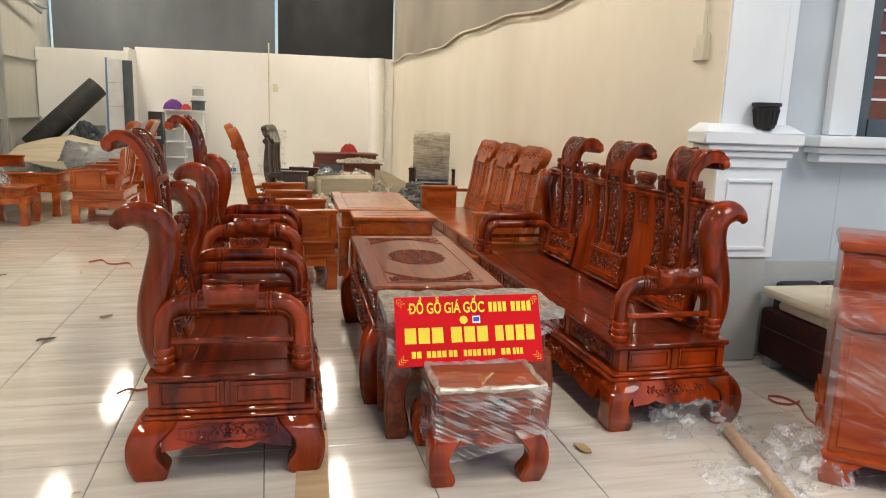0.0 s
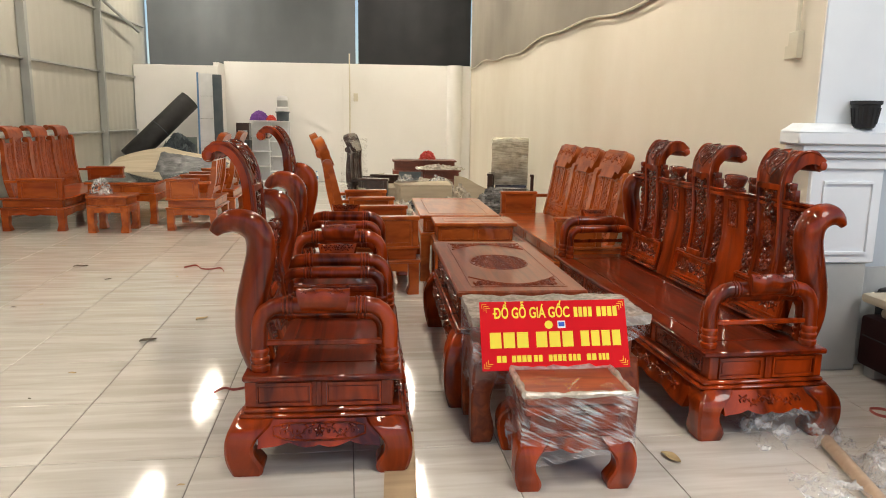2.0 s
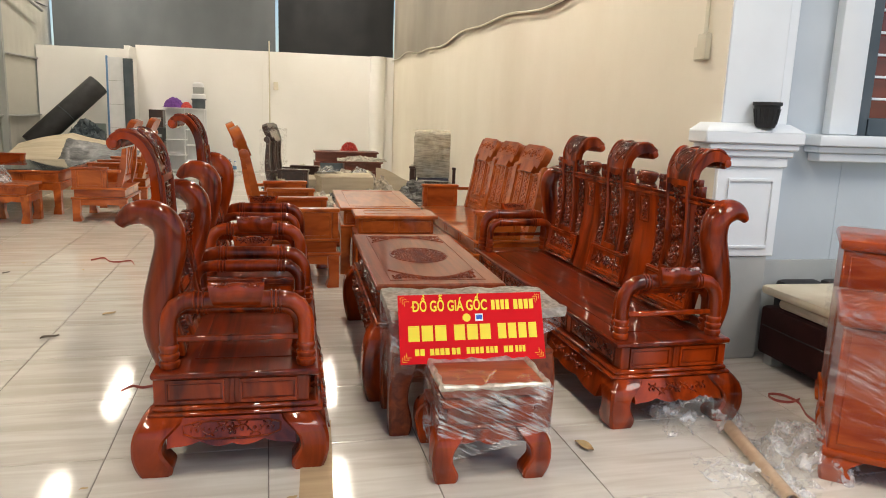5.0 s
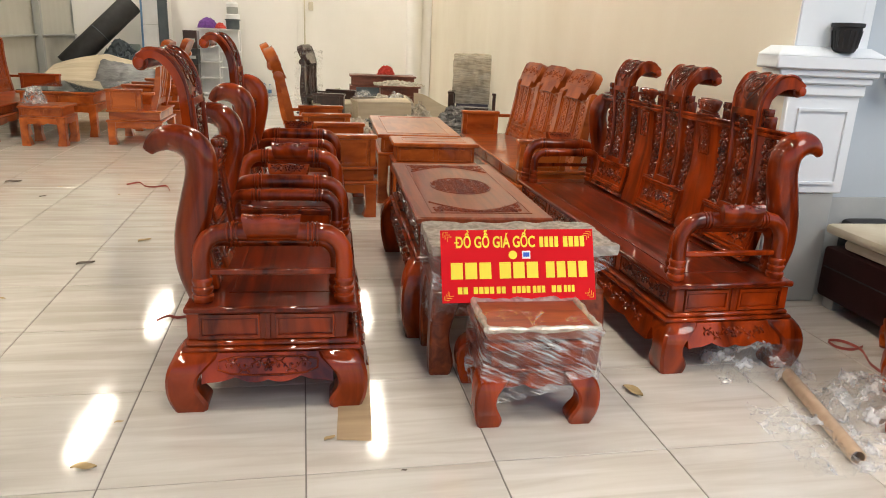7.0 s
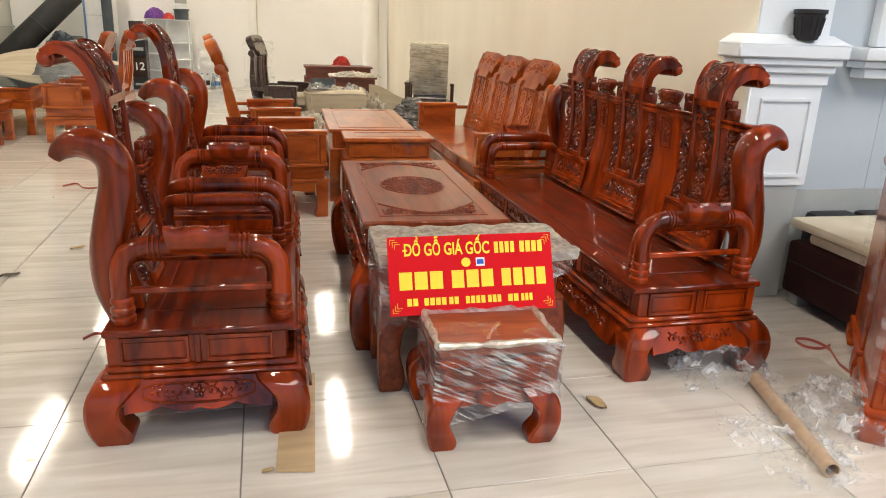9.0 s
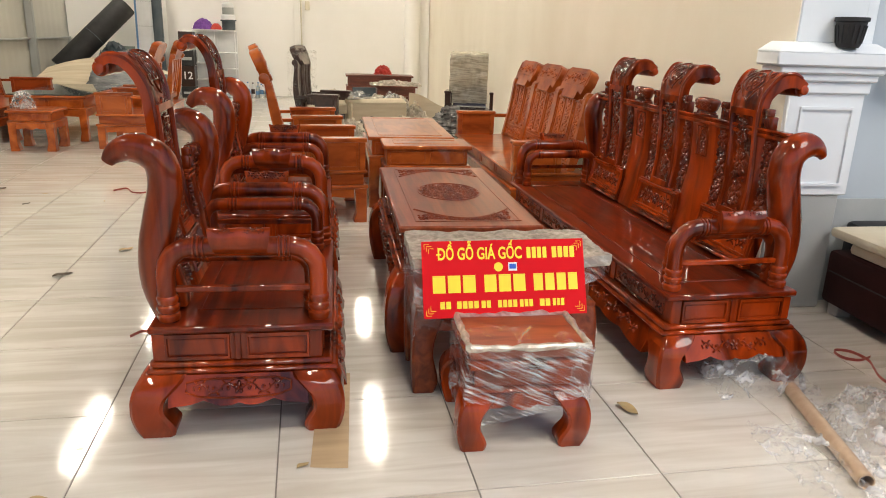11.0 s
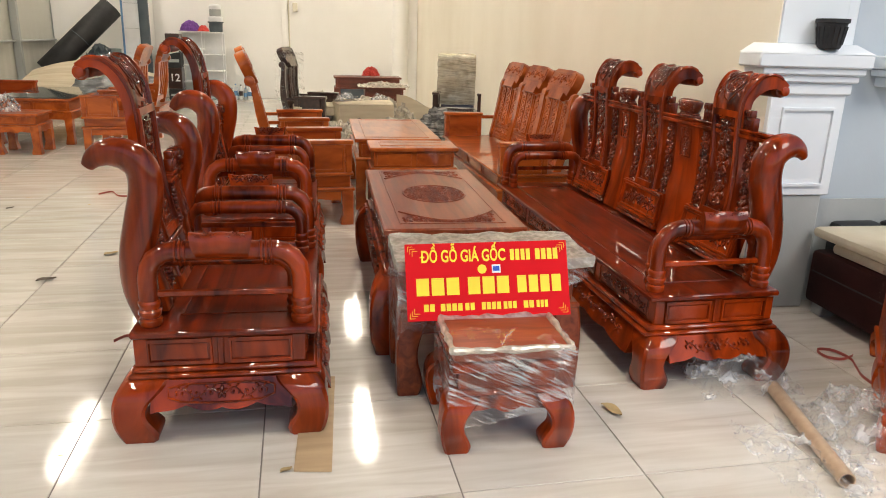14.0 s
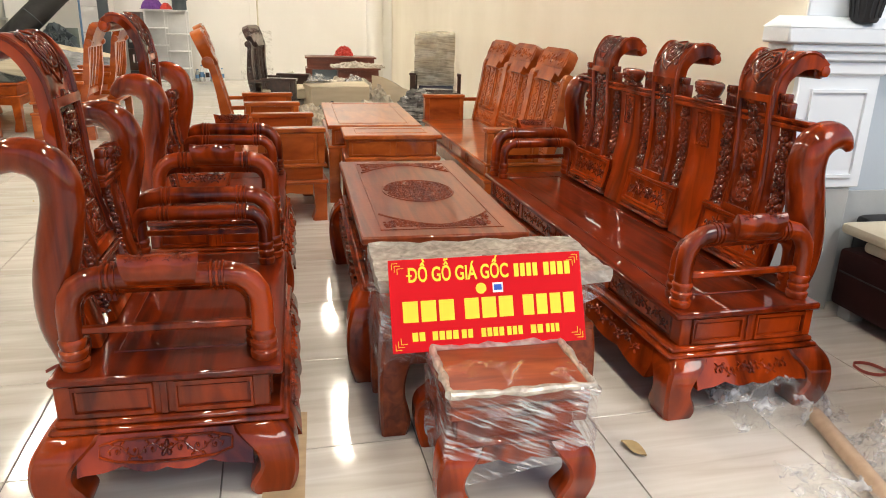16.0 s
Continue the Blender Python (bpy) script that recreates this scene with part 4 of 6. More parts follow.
def carved_table():
    t = thing("coffee_table", "dark red carved coffee table with a round medallion in its top", "table", pose(1.37, 1.133, 0))
    w, l, z = 0.308, 0.673, 0.55
    part("top", Mesh().box(-w, w, -l, l, z - 0.03, z, 0.007), BROWN, t)
    m = Mesh()
    outlined(m, 2 * w - 0.15, 2 * l - 0.16, lambda a, b, c: (a, b, z - 0.001 + c), 0.012, 0.004)
    part("top_border", m, BROWN, t)
    rng = random.Random(3)
    m = Mesh()
    for k in range(260):
        r, a0 = 0.145 * math.sqrt(rng.random()), rng.uniform(0, 6.28)
        scrolls(m, 0.03, 0.03, lambda a, b, c: (r * math.cos(a0) + a, 1.25 * r * math.sin(a0) + b, z + c), rng, 0.017, 0.005, 1.0)
    m.tube([(0.155 * math.cos(i * math.pi / 24), 0.194 * math.sin(i * math.pi / 24), z + 0.001) for i in range(49)], 0.004, 6)
    part("medallion", m, BROWN, t, "round carved medallion")
    for sy in (-1, 1):
        m = Mesh()
        for k in range(110):
            u = rng.uniform(-1, 1)
            d = abs(u) ** 1.5 * 0.16 * rng.random()
            scrolls(m, 0.03, 0.03, lambda a, b, c: (u * 0.20 + a, sy * (l - 0.105 - d) + b, z + c), rng, 0.016, 0.005, 1.0)
        m.tube([(q * 0.215, sy * (l - 0.125 - 0.17 * abs(q) ** 1.7), z + 0.001) for q in (i / 8 - 1 for i in range(17))], 0.005, 6)
        part("corner_carving", m, BROWN, t)
    part("box", Mesh().box(-w + 0.03, w - 0.03, -l + 0.03, l - 0.03, 0.37, z - 0.03, 0.004), RED_LONG, t)
    part("moulding", Mesh().box(-w + 0.005, w - 0.005, -l + 0.005, l - 0.005, 0.345, 0.372, 0.008), RED, t)
    for sx in (-1, 1):
        for k in range(3):
            m = Mesh()
            pl = lambda a, b, c: (sx * (w - 0.03 + c), -0.41 + 0.41 * k + a, 0.438 + b)
            outlined(m, 0.36, 0.10, pl, 0.009, 0.006)
            scrolls(m, 0.31, 0.07, pl, rng, 0.028, 0.008, 1.0)
            part("side_panel", m, CARVE_SHADED, t)
        m = Mesh()
        pl = lambda a, b, c: (sx * (w + c), a, b)
        m.prism(scallop(2 * l - 0.14, 0.345, 0.235, 6), pl, (-0.03, 0.006))
        part("apron", m, RED, t)
        m = Mesh()
        scrolls(m, 2 * l - 0.35, 0.09, lambda a, b, c: pl(a, 0.285 + b, 0.006 + c), rng, 0.036, 0.010, 1.1)
        part("apron_carving", m, CARVE_SHADED, t)
        for sy in (-1, 1):
            part("leg", cabriole(Mesh(), sx * (w - 0.045), sy * (l - 0.045), sx, sy, 0.35, 0.10, 0.055), RED, t)
    for sy in (-1, 1):
        m = Mesh()
        m.prism(scallop(2 * w - 0.14, 0.345, 0.245, 3), lambda a, b, c: (a, sy * (l + c), b), (-0.03, 0.006))
        part("apron", m, RED, t)
        m = Mesh()
        pl = lambda a, b, c: (a, sy * (l - 0.03 + c), 0.438 + b)
        outlined(m, 0.44, 0.10, pl, 0.009, 0.006)
        part("end_panel", m, RED, t)


carved_table()


def crumple(f, amp, seed, scale=14.0):
    """Pushes points of a surface about for a wrinkled film."""
    off = Vector((seed * 3.7, seed * 1.3, seed * 2.1))
    def g(u, v):
        p = Vector(f(u, v))
        q = noise.noise_vector(p * scale + off) + 0.6 * noise.noise_vector(p * scale * 2.7 + off)
        return p + q * amp
    return g


def wrap_round(x0, x1, y0, y1, z0, z1, amp, seed, nx=64, ny=22, slope=0.0, inn=0.75):
    """Film wound round a box: a band of four sides, its top turned in."""
    per = [(x0, y0), (x1, y0), (x1, y1), (x0, y1), (x0, y0)]
    def f(u, v):
        q = (u * 4) % 4
        k = int(q)
        s = q - k
        px, py = per[k][0] + (per[k + 1][0] - per[k][0]) * s, per[k][1] + (per[k + 1][1] - per[k][1]) * s
        if v > 0.8:
            w = (v - 0.8) / 0.2 * inn
            return ((x0 + x1) / 2 * w + px * (1 - w), (y0 + y1) / 2 * w + py * (1 - w), z1)
        return (px, py, z0 + (z1 - z0) * v / 0.8 + slope * (px - x0) * (1 - v / 0.8))
    return Mesh().sheet(nx, ny, crumple(f, amp, seed))


def low_stool(name, label, x0, x1, y0, y1, h, bul=0.03, leg=0.08, wood=RED, group="", m=None):
    t = thing(name, label, "side table", m if m else pose((x0 + x1) / 2, (y0 + y1) / 2, 0), group=group)
    w, l = (x1 - x0) / 2, (y1 - y0) / 2
    part("top", Mesh().box(-w, w, -l, l, h - 0.03, h, 0.007), wood, t)
    part("top_panel", outlined(Mesh(), 2 * w - 0.10, 2 * l - 0.10, lambda a, b, c: (a, b, h - 0.001 + c), 0.01, 0.004), wood, t)
    part("box", Mesh().box(-w + 0.025, w - 0.025, -l + 0.025, l - 0.025, h * 0.68, h - 0.03, 0.004), wood, t)
    part("moulding", Mesh().box(-w, w, -l, l, h * 0.63, h * 0.68, 0.008), wood, t)
    for sy in (-1, 1):
        m = Mesh()
        m.prism(scallop(2 * w - 0.1, h * 0.63, h * 0.50, 3), lambda a, b, c: (a, sy * (l - 0.01 + c), b), (-0.025, 0.004))
        part("apron", m, wood, t)
    for sx in (-1, 1):
        m = Mesh()
        m.prism(scallop(2 * l - 0.1, h * 0.63, h * 0.50, 3), lambda a, b, c: (sx * (w - 0.01 + c), a, b), (-0.025, 0.004))
        part("apron", m, wood, t)
        for sy in (-1, 1):
            part("leg", cabriole(Mesh(), sx * (w - leg / 2), sy * (l - leg / 2), sx, sy, h * 0.64, leg, bul), wood, t)
    return t


side = low_stool("side_table", "brown side table bundled in stretch film beside the coffee table", 1.092, 1.785, 0.065, 0.42, 0.525, 0.010, 0.088, wood=BROWN)
part("stretch_film", wrap_round(-0.36, 0.362, -0.185, 0.187, 0.22, 0.510, 0.007, 1.0, slope=0.32, inn=0.02), FILM, side, "glossy stretch film")
part("film_top", wrap_round(-0.36, 0.385, -0.185, 0.187, 0.498, 0.540, 0.009, 1.7, ny=18, inn=0.97), FILM_PALE, side, "cloudy film over the top")
stool = low_stool("stool", "small red stool wrapped in clear stretch film", 1.22, 1.60, -0.335, 0.045, 0.310, 0.035, 0.085)
part("packed_top", Mesh().box(-0.185, 0.205, -0.180, 0.085, 0.314, 0.362, 0.012), ROUGHRED, stool, "red board packed on top")
part("stretch_film", wrap_round(-0.205, 0.222, -0.205, 0.100, 0.078, 0.360, 0.008, 5.0, 90, 30, slope=0.19, inn=0.95), FILM, stool, "glossy clear stretch film")
def rolled_edge(x0, x1, y0, y1, z, r, seed):
    """Bunched film rolled up along the rim of a bundle."""
    per = [(x0, y0), (x1, y0), (x1, y1), (x0, y1), (x0, y0)]
    path, rad = [], []
    for i in range(4):
        for k in range(14):
            s = k / 14
            p = Vector((per[i][0] + (per[i + 1][0] - per[i][0]) * s, per[i][1] + (per[i + 1][1] - per[i][1]) * s, z))
            path.append(p + 0.4 * r * noise.noise_vector(p * 23 + Vector((seed, 0, 0))))
            rad.append(r * (0.9 + 0.7 * noise.noise(p * 31 + Vector((0, seed, 0)))))
    return Mesh().tube(path + path[:1], rad + rad[:1], 9)


part("film_rim", rolled_edge(-0.188, 0.208, -0.188, 0.088, 0.362, 0.0125, 3.0), FILM_PALE, stool, "cloudy rolled film edge")


# ---- sign leaning on the bundles ----
def sign_board():
    p0, p1, q0 = Vector((1.106, -0.065, 0.356)), Vector((1.702, -0.065, 0.363)), Vector((1.100, 0.045, 0.607))
    ax = (p1 - p0).normalized()
    up = (q0 - p0) - ax * (q0 - p0).dot(ax)
    W, H = (p1 - p0).length, up.length
    up.normalize()
    nn = ax.cross(up)
    o = p0 + ax * W / 2 + up * H / 2
    t = thing("sign", "red shop sign with yellow printing leaning on the wrapped tables", "sign", Matrix.Translation(o) @ Matrix((ax, up, nn)).transposed().to_4x4())
    part("board", Mesh().box(-W / 2, W / 2, -H / 2, H / 2, -0.003, 0.0, 0.001), SIGNRED, t)
    txt = bpy.data.curves.new("shop_words", "FONT")
    txt.body, txt.size, txt.align_x, txt.align_y, txt.extrude, txt.offset = "DỒ GỖ GIÁ GỐC", 0.060, "LEFT", "CENTER", 0.0004, 0.0013
    ob = new("words", txt)
    bpy.context.view_layer.update()
    me = bpy.data.meshes.new_from_object(ob.evaluated_get(bpy.context.evaluated_depsgraph_get()))
    bpy.data.objects.remove(ob)
    xs = [v.co.x for v in me.vertices]
    k = 0.306 / (max(xs) - min(xs))
    for v in me.vertices:
        v.co = Vector((-0.240 + (v.co.x - min(xs)) * k, 0.088 + v.co.y, 0.0012 + v.co.z))
    me.materials.append(YELLOW)
    part("lettering", me, YELLOW, t)
    part("letter_stroke", Mesh().box(-0.246, -0.229, 0.086, 0.091, 0.0006, 0.0016, 0.0002), YELLOW, t)
    bars = lambda spans, y, h: [part("printed_bar", Mesh().box(a, b, y - h / 2, y + h / 2, 0.0006, 0.0014, 0.0002), YELLOW, t) for a, b in spans]
    def row(groups, y, h, gap):
        for x0, x1, count in groups:
            w = (x1 - x0 + gap) / count
            bars([(x0 + i * w, x0 + (i + 1) * w - gap) for i in range(count)], y, h)

    row(((0.084, 0.158, 4), (0.178, 0.262, 4)), 0.089, 0.040, 0.005)
    row(((-0.262, -0.108, 3), (-0.076, 0.074, 3), (0.105, 0.268, 4)), -0.018, 0.062, 0.009)
    row(((-0.238, -0.200, 2), (-0.178, -0.100, 4), (-0.090, -0.056, 2), (-0.030, 0.040, 4), (0.050, 0.098, 3), (0.124, 0.162, 2), (0.172, 0.214, 3)), -0.092, 0.026, 0.004)
    part("round_mark", Mesh().lathe([(0.0165, 0.0005), (0.0165, 0.0012)], (-0.022, 0.040, 0), 20), YELLOW, t, "yellow round mark")
    part("square_mark", Mesh().box(0.014, 0.046, 0.025, 0.055, 0.0005, 0.0012, 0.0002), PRINTWHITE, t, "white square mark")
    part("square_mark", Mesh().box(0.018, 0.042, 0.032, 0.049, 0.0013, 0.0018, 0.0001), PRINTBLUE, t, "blue mark")
    for sx in (-1, 1):
        for sy in (-1, 1):
            m = Mesh()
            for k in range(3):
                x, y = sx * (W / 2 - 0.010 - 0.008 * k), sy * (H / 2 - 0.010 - 0.008 * k)
                m.box(min(x, x - sx * 0.018), max(x, x - sx * 0.018), y - 0.0008, y + 0.0008, 0.0005, 0.0011, 0.0001)
                m.box(x - 0.0008, x + 0.0008, min(y, y - sy * 0.018), max(y, y - sy * 0.018), 0.0005, 0.0011, 0.0001)
            part("corner_ornament", m, YELLOW, t)


sign_board()


# ---- orange sets behind ----
REDBROWN = material("red_brown_wood", (0.11, 0.026, 0.014), 0.35, coat=0.5, vary=(0.20, 0.05, 0.026), scale=(3, 20, 20))
RUST = material("rust_red_wood", (0.21, 0.032, 0.006), 0.35, coat=0.6, spec=0.1, vary=(0.38, 0.075, 0.012), scale=(9, 2.5, 9), warp=0.6, bump=0.05, bump_scale=35, rand=0.15)


def block_leg(x, y, sx, sy, h, size=0.085):
    """Square leg with a small inner hook at its foot."""
    m = Mesh()
    rings = []
    for z, s, o in ((1.0, 1.0, 0), (0.55, 0.92, 0), (0.30, 0.86, 0), (0.15, 1.0, 0), (0.03, 1.10, 0), (0.0, 1.02, 0)):
        k = size * s / 2
        cx, cy = x - sx * (k - size / 2), y - sy * (k - size / 2)
        rings.append([(cx + a * k, cy + b * k, z * h) for a, b in ((-0.88, -1), (0.88, -1), (1, -0.88), (1, 0.88), (0.88, 1), (-0.88, 1), (-1, 0.88), (-1, -0.88))])
    return m.loft(rings)


def block_base(t, W, D, wood, panels):
    h = W / 2 + 0.04
    part("seat", Mesh().box(-h, h, -0.012, D, 0.352, 0.376, 0.007), wood, t)
    part("box", Mesh().box(-h + 0.02, h - 0.02, 0.012, D - 0.02, 0.27, 0.352, 0.004), wood, t)
    part("moulding", Mesh().box(-h - 0.008, h + 0.008, -0.018, D + 0.008, 0.243, 0.27, 0.008), wood, t)
    for s in (-1, 1):
        m = Mesh()
        m.prism(scallop(D - 0.16, 0.244, 0.195, 3), lambda a, b, c: (s * (h - 0.006 + c), D / 2 + a, b), (-0.026, 0.002))
        part("apron", m, wood, t)
        for y, sy in ((0.035, -1), (D - 0.045, 1)):
            part("leg", block_leg(s * (h - 0.042), y, s, sy, 0.245), wood, t)
    m = Mesh()
    m.prism(scallop(2 * h - 0.17, 0.244, 0.190, 3 if W < 1 else 7), lambda a, b, c: (a, -0.004 - c, b), (-0.026, 0.002))
    part("apron", m, wood, t)
    step = (2 * h - 0.08) / panels
    for k in range(panels):
        c0 = -h + 0.04 + step * (k + 0.5)
        part("front_panel", outlined(Mesh(), step - 0.05, 0.065, lambda a, b, c: (c0 + a, 0.012 - c, 0.311 + b), 0.009, 0.005), wood, t)


def block_arm(t, x, s, D, wood):
    """A boxed arm: flat thick top, framed panel and a short stay to the back."""
    part("arm_top", Mesh().box(x - 0.044, x + 0.044, -0.010, D - 0.19, 0.572, 0.602, 0.006), wood, t)
    part("arm_panel", Mesh().box(x - 0.026, x + 0.026, 0.040, D - 0.235, 0.374, 0.573, 0.003), wood, t)
    part("panel_frame", outlined(Mesh(), D - 0.29, 0.190, lambda a, b, c: (x + s * (0.026 + c), D / 2 - 0.098 + a, 0.474 + b), 0.022, 0.006), wood, t)
    part("arm_post", Mesh().box(x - 0.036, x + 0.036, 0.000, 0.044, 0.374, 0.573, 0.005), wood, t)
    part("arm_post", Mesh().box(x - 0.034, x + 0.034, D - 0.24, D - 0.20, 0.374, 0.573, 0.005), wood, t)
    part("arm_stay", Mesh().box(x - 0.022, x + 0.022, D - 0.20, D - 0.06, 0.545, 0.575, 0.004), wood, t)


def block_back(t, cx, wide, D, wood, carve, rng, slats=False, top=1.10, lean=0.13, rolls=False):
    """One bay of a back: curved side posts, carved panels between them and a carved head."""
    line = lambda z: D - 0.10 + 0.04 * math.sin((z - 0.37) / 0.7 * math.pi) + lean * ((z - 0.37) / 0.73) ** 2
    zs = [0.372 + (top - 0.19 - 0.372) * i / 10 for i in range(11)]
    for s in (-1, 1):
        px = cx + s * (wide / 2 - 0.022)
        deep = lambda z: 0.028 + 0.014 * math.sin((z - 0.37) * 9)
        rings = [[(px - 0.024, line(z) - 0.028, z), (px + 0.024, line(z) - 0.028, z), (px + 0.024, line(z) + deep(z), z), (px - 0.024, line(z) + deep(z), z)] for z in zs]
        stile = part("side_post", Mesh().loft(rings), wood, t)
        e = zs[-1]
        part("post_knob", Mesh().lathe([(0.010, -0.028), (0.034, -0.024), (0.036, 0.0), (0.034, 0.024), (0.010, 0.028)], (px, line(e) + 0.012, e + 0.006), 14, Euler((0, radians(90), 0)).to_matrix()), wood, stile)
    inner = wide - 0.09
    if slats:
        for k in range(4):
            px = cx + (k - 1.5) * inner / 4.2
            rings = [[(px - 0.016, line(z) - 0.010, z), (px + 0.016, line(z) - 0.010, z), (px + 0.016, line(z) + 0.010, z), (px - 0.016, line(z) + 0.010, z)] for z in [0.50 + (top - 0.70) * i / 8 for i in range(9)]]
            part("slat", Mesh().loft(rings), wood, t)
        for z in (0.45, top - 0.20):
            part("cross_rail", Mesh().box(cx - inner / 2, cx + inner / 2, line(z) - 0.014, line(z) + 0.014, z - 0.03, z + 0.03, 0.006), wood, t)
    else:
        for k, w in ((-1, 0.33), (0, 0.38), (1, 0.33)):
            px, ww = cx + k * inner * 0.345, inner * (w - 0.006)
            z0, z1 = (0.522, top - 0.205) if k else (0.522, top - 0.13)
            rings = [[(px - ww / 2, line(z) - (0.020 if k == 0 else 0.010), z), (px + ww / 2, line(z) - (0.020 if k == 0 else 0.010), z), (px + ww / 2, line(z) + 0.012, z), (px - ww / 2, line(z) + 0.012, z)] for z in [z0 + (z1 - z0) * i / 9 for i in range(10)]]
            board = part("back_panel", Mesh().loft(rings), wood, t)
            zm = (z0 + z1) / 2
            m = Mesh()
            pl = lambda a, b, c: (px + a, line(zm + b) - (0.020 if k == 0 else 0.010) - c, zm + b)
            outlined(m, ww * 0.94, (z1 - z0) * 0.96, pl, 0.016, 0.007)
            for q in (-1, 0, 1):
                vine(m, (z1 - z0) * 0.27, ww * 0.48, lambda a, b, c: pl(b, a + q * (z1 - z0) * 0.29, c), 0.006, 1.0)
            part("carving", m, carve, board)
        low = part("lower_panel", Mesh().loft([[(cx - inner / 2, line(z) - 0.012, z), (cx + inner / 2, line(z) - 0.012, z), (cx + inner / 2, line(z) + 0.012, z), (cx - inner / 2, line(z) + 0.012, z)] for z in (0.385, 0.44, 0.52)]), wood, t)
        m = Mesh()
        pl = lambda a, b, c: (cx + a, line(0.455 + b) - 0.012 - c, 0.455 + b)
        outlined(m, inner * 0.92, 0.105, pl, 0.008, 0.005)
        vine(m, inner * 0.8, 0.068, pl, 0.006, 2.0)
        part("lower_carving", m, carve, low)
    if rolls:
        # head: a board curling backwards into a roll
        zt = top - 0.15
        curl = [(line(zt), zt), (line(zt) + 0.005, zt + 0.05), (line(zt) + 0.030, zt + 0.10), (line(zt) + 0.075, zt + 0.125), (line(zt) + 0.12, zt + 0.11)]
        hw = wide * 0.27
        board = part("curled_head", Mesh().loft([[(cx - hw, d - 0.02, z), (cx + hw, d - 0.02, z), (cx + hw, d + 0.02, z - 0.014), (cx - hw, d + 0.02, z - 0.014)] for d, z in spline(curl, 3)]), wood, t)
        part("head_roll", Mesh().lathe([(0.01, -hw - 0.02), (0.034, -hw - 0.012), (0.034, hw + 0.012), (0.01, hw + 0.02)], (cx, line(zt) + 0.12, zt + 0.10), 14, Euler((0, radians(90), 0)).to_matrix()), wood, board)
        return
    # head: a stepped carved block that tips backwards
    q = math.radians(24)
    o = Vector((cx, line(top - 0.16) - 0.004, top - 0.16))
    hw = wide * 0.40
    poly = [(-hw * 0.55, -0.06), (-hw * 0.60, 0.0), (-hw * 0.92, -0.02), (-hw * 0.98, 0.05), (-hw * 1.04, 0.06), (-hw * 1.0, 0.14), (-hw * 0.72, 0.172), (hw * 0.72, 0.172), (hw * 1.0, 0.14), (hw * 1.04, 0.06), (hw * 0.98, 0.05), (hw * 0.92, -0.02), (hw * 0.60, 0.0), (hw * 0.55, -0.06)]
    place = lambda a, b, c: o + Vector((a, math.sin(q) * b - math.cos(q) * c, math.cos(q) * b + math.sin(q) * c))
    head = part("carved_head", Mesh().prism(poly, place, (-0.035, 0.03)), carve, t)
    m = Mesh()
    vine(m, hw * 1.75, 0.085, lambda a, b, c: place(a, 0.095 + b, 0.03 + c), 0.007, 1.0)
    outlined(m, hw * 1.9, 0.115, lambda a, b, c: place(a, 0.095 + b, 0.03 + c), 0.008, 0.006)
    part("head_carving", m, carve, head)


def block_seat(name, label, category, W, m, bays=1, slats=False, wood=ORANGE, carve=ORANGE_CARVE, top=1.10, group="", D=0.56, lean=0.13, rolls=False):
    t = thing(name, label, category, group=group)
    rng = random.Random(bays * 5 + 2)
    block_base(t, W, D, wood, 2 if bays == 1 else 4)
    for s in (-1, 1):
        block_arm(t, s * W / 2, s, D, wood)
    span = (W - 0.09) / bays
    for k in range(bays):
        block_back(t, -W / 2 + 0.045 + span * (k + 0.5), span if bays > 1 else min(span, 0.60), D, wood, carve, rng, slats, top, lean, rolls)
    t.matrix_world = m
    return t


oc = block_seat("armchair", "orange lacquered wooden armchair with square block arms", "armchair", 0.68, pose(0.985, 3.0, 0, 0, 0, 95), group="orange armchairs", top=1.17, D=0.61, lean=0.19)
copy_thing(oc, pose(0.835, 4.32, 0, 0, 0, 95))
block_seat("bench", "orange lacquered wooden bench with three carved back bays", "bench", 1.98, pose(2.02, 3.56, 0, 0, 0, -88), 3, top=1.085)
block_seat("bench", "orange wooden bench against the metal side wall", "bench", 2.02, pose(-2.83, 6.80, 0, 0, 0, 90), 3, top=1.19, D=0.68, lean=0.07, wood=RUST, carve=RUST, rolls=True)
sc = block_seat("armchair", "orange wooden armchair with an upright slatted back", "armchair", 0.66, pose(-1.70, 6.16, 0, 0, 0, -90), slats=True, group="slatted armchairs", top=1.12)
copy_thing(sc, pose(-1.70, 7.28, 0, 0, 0, -90))


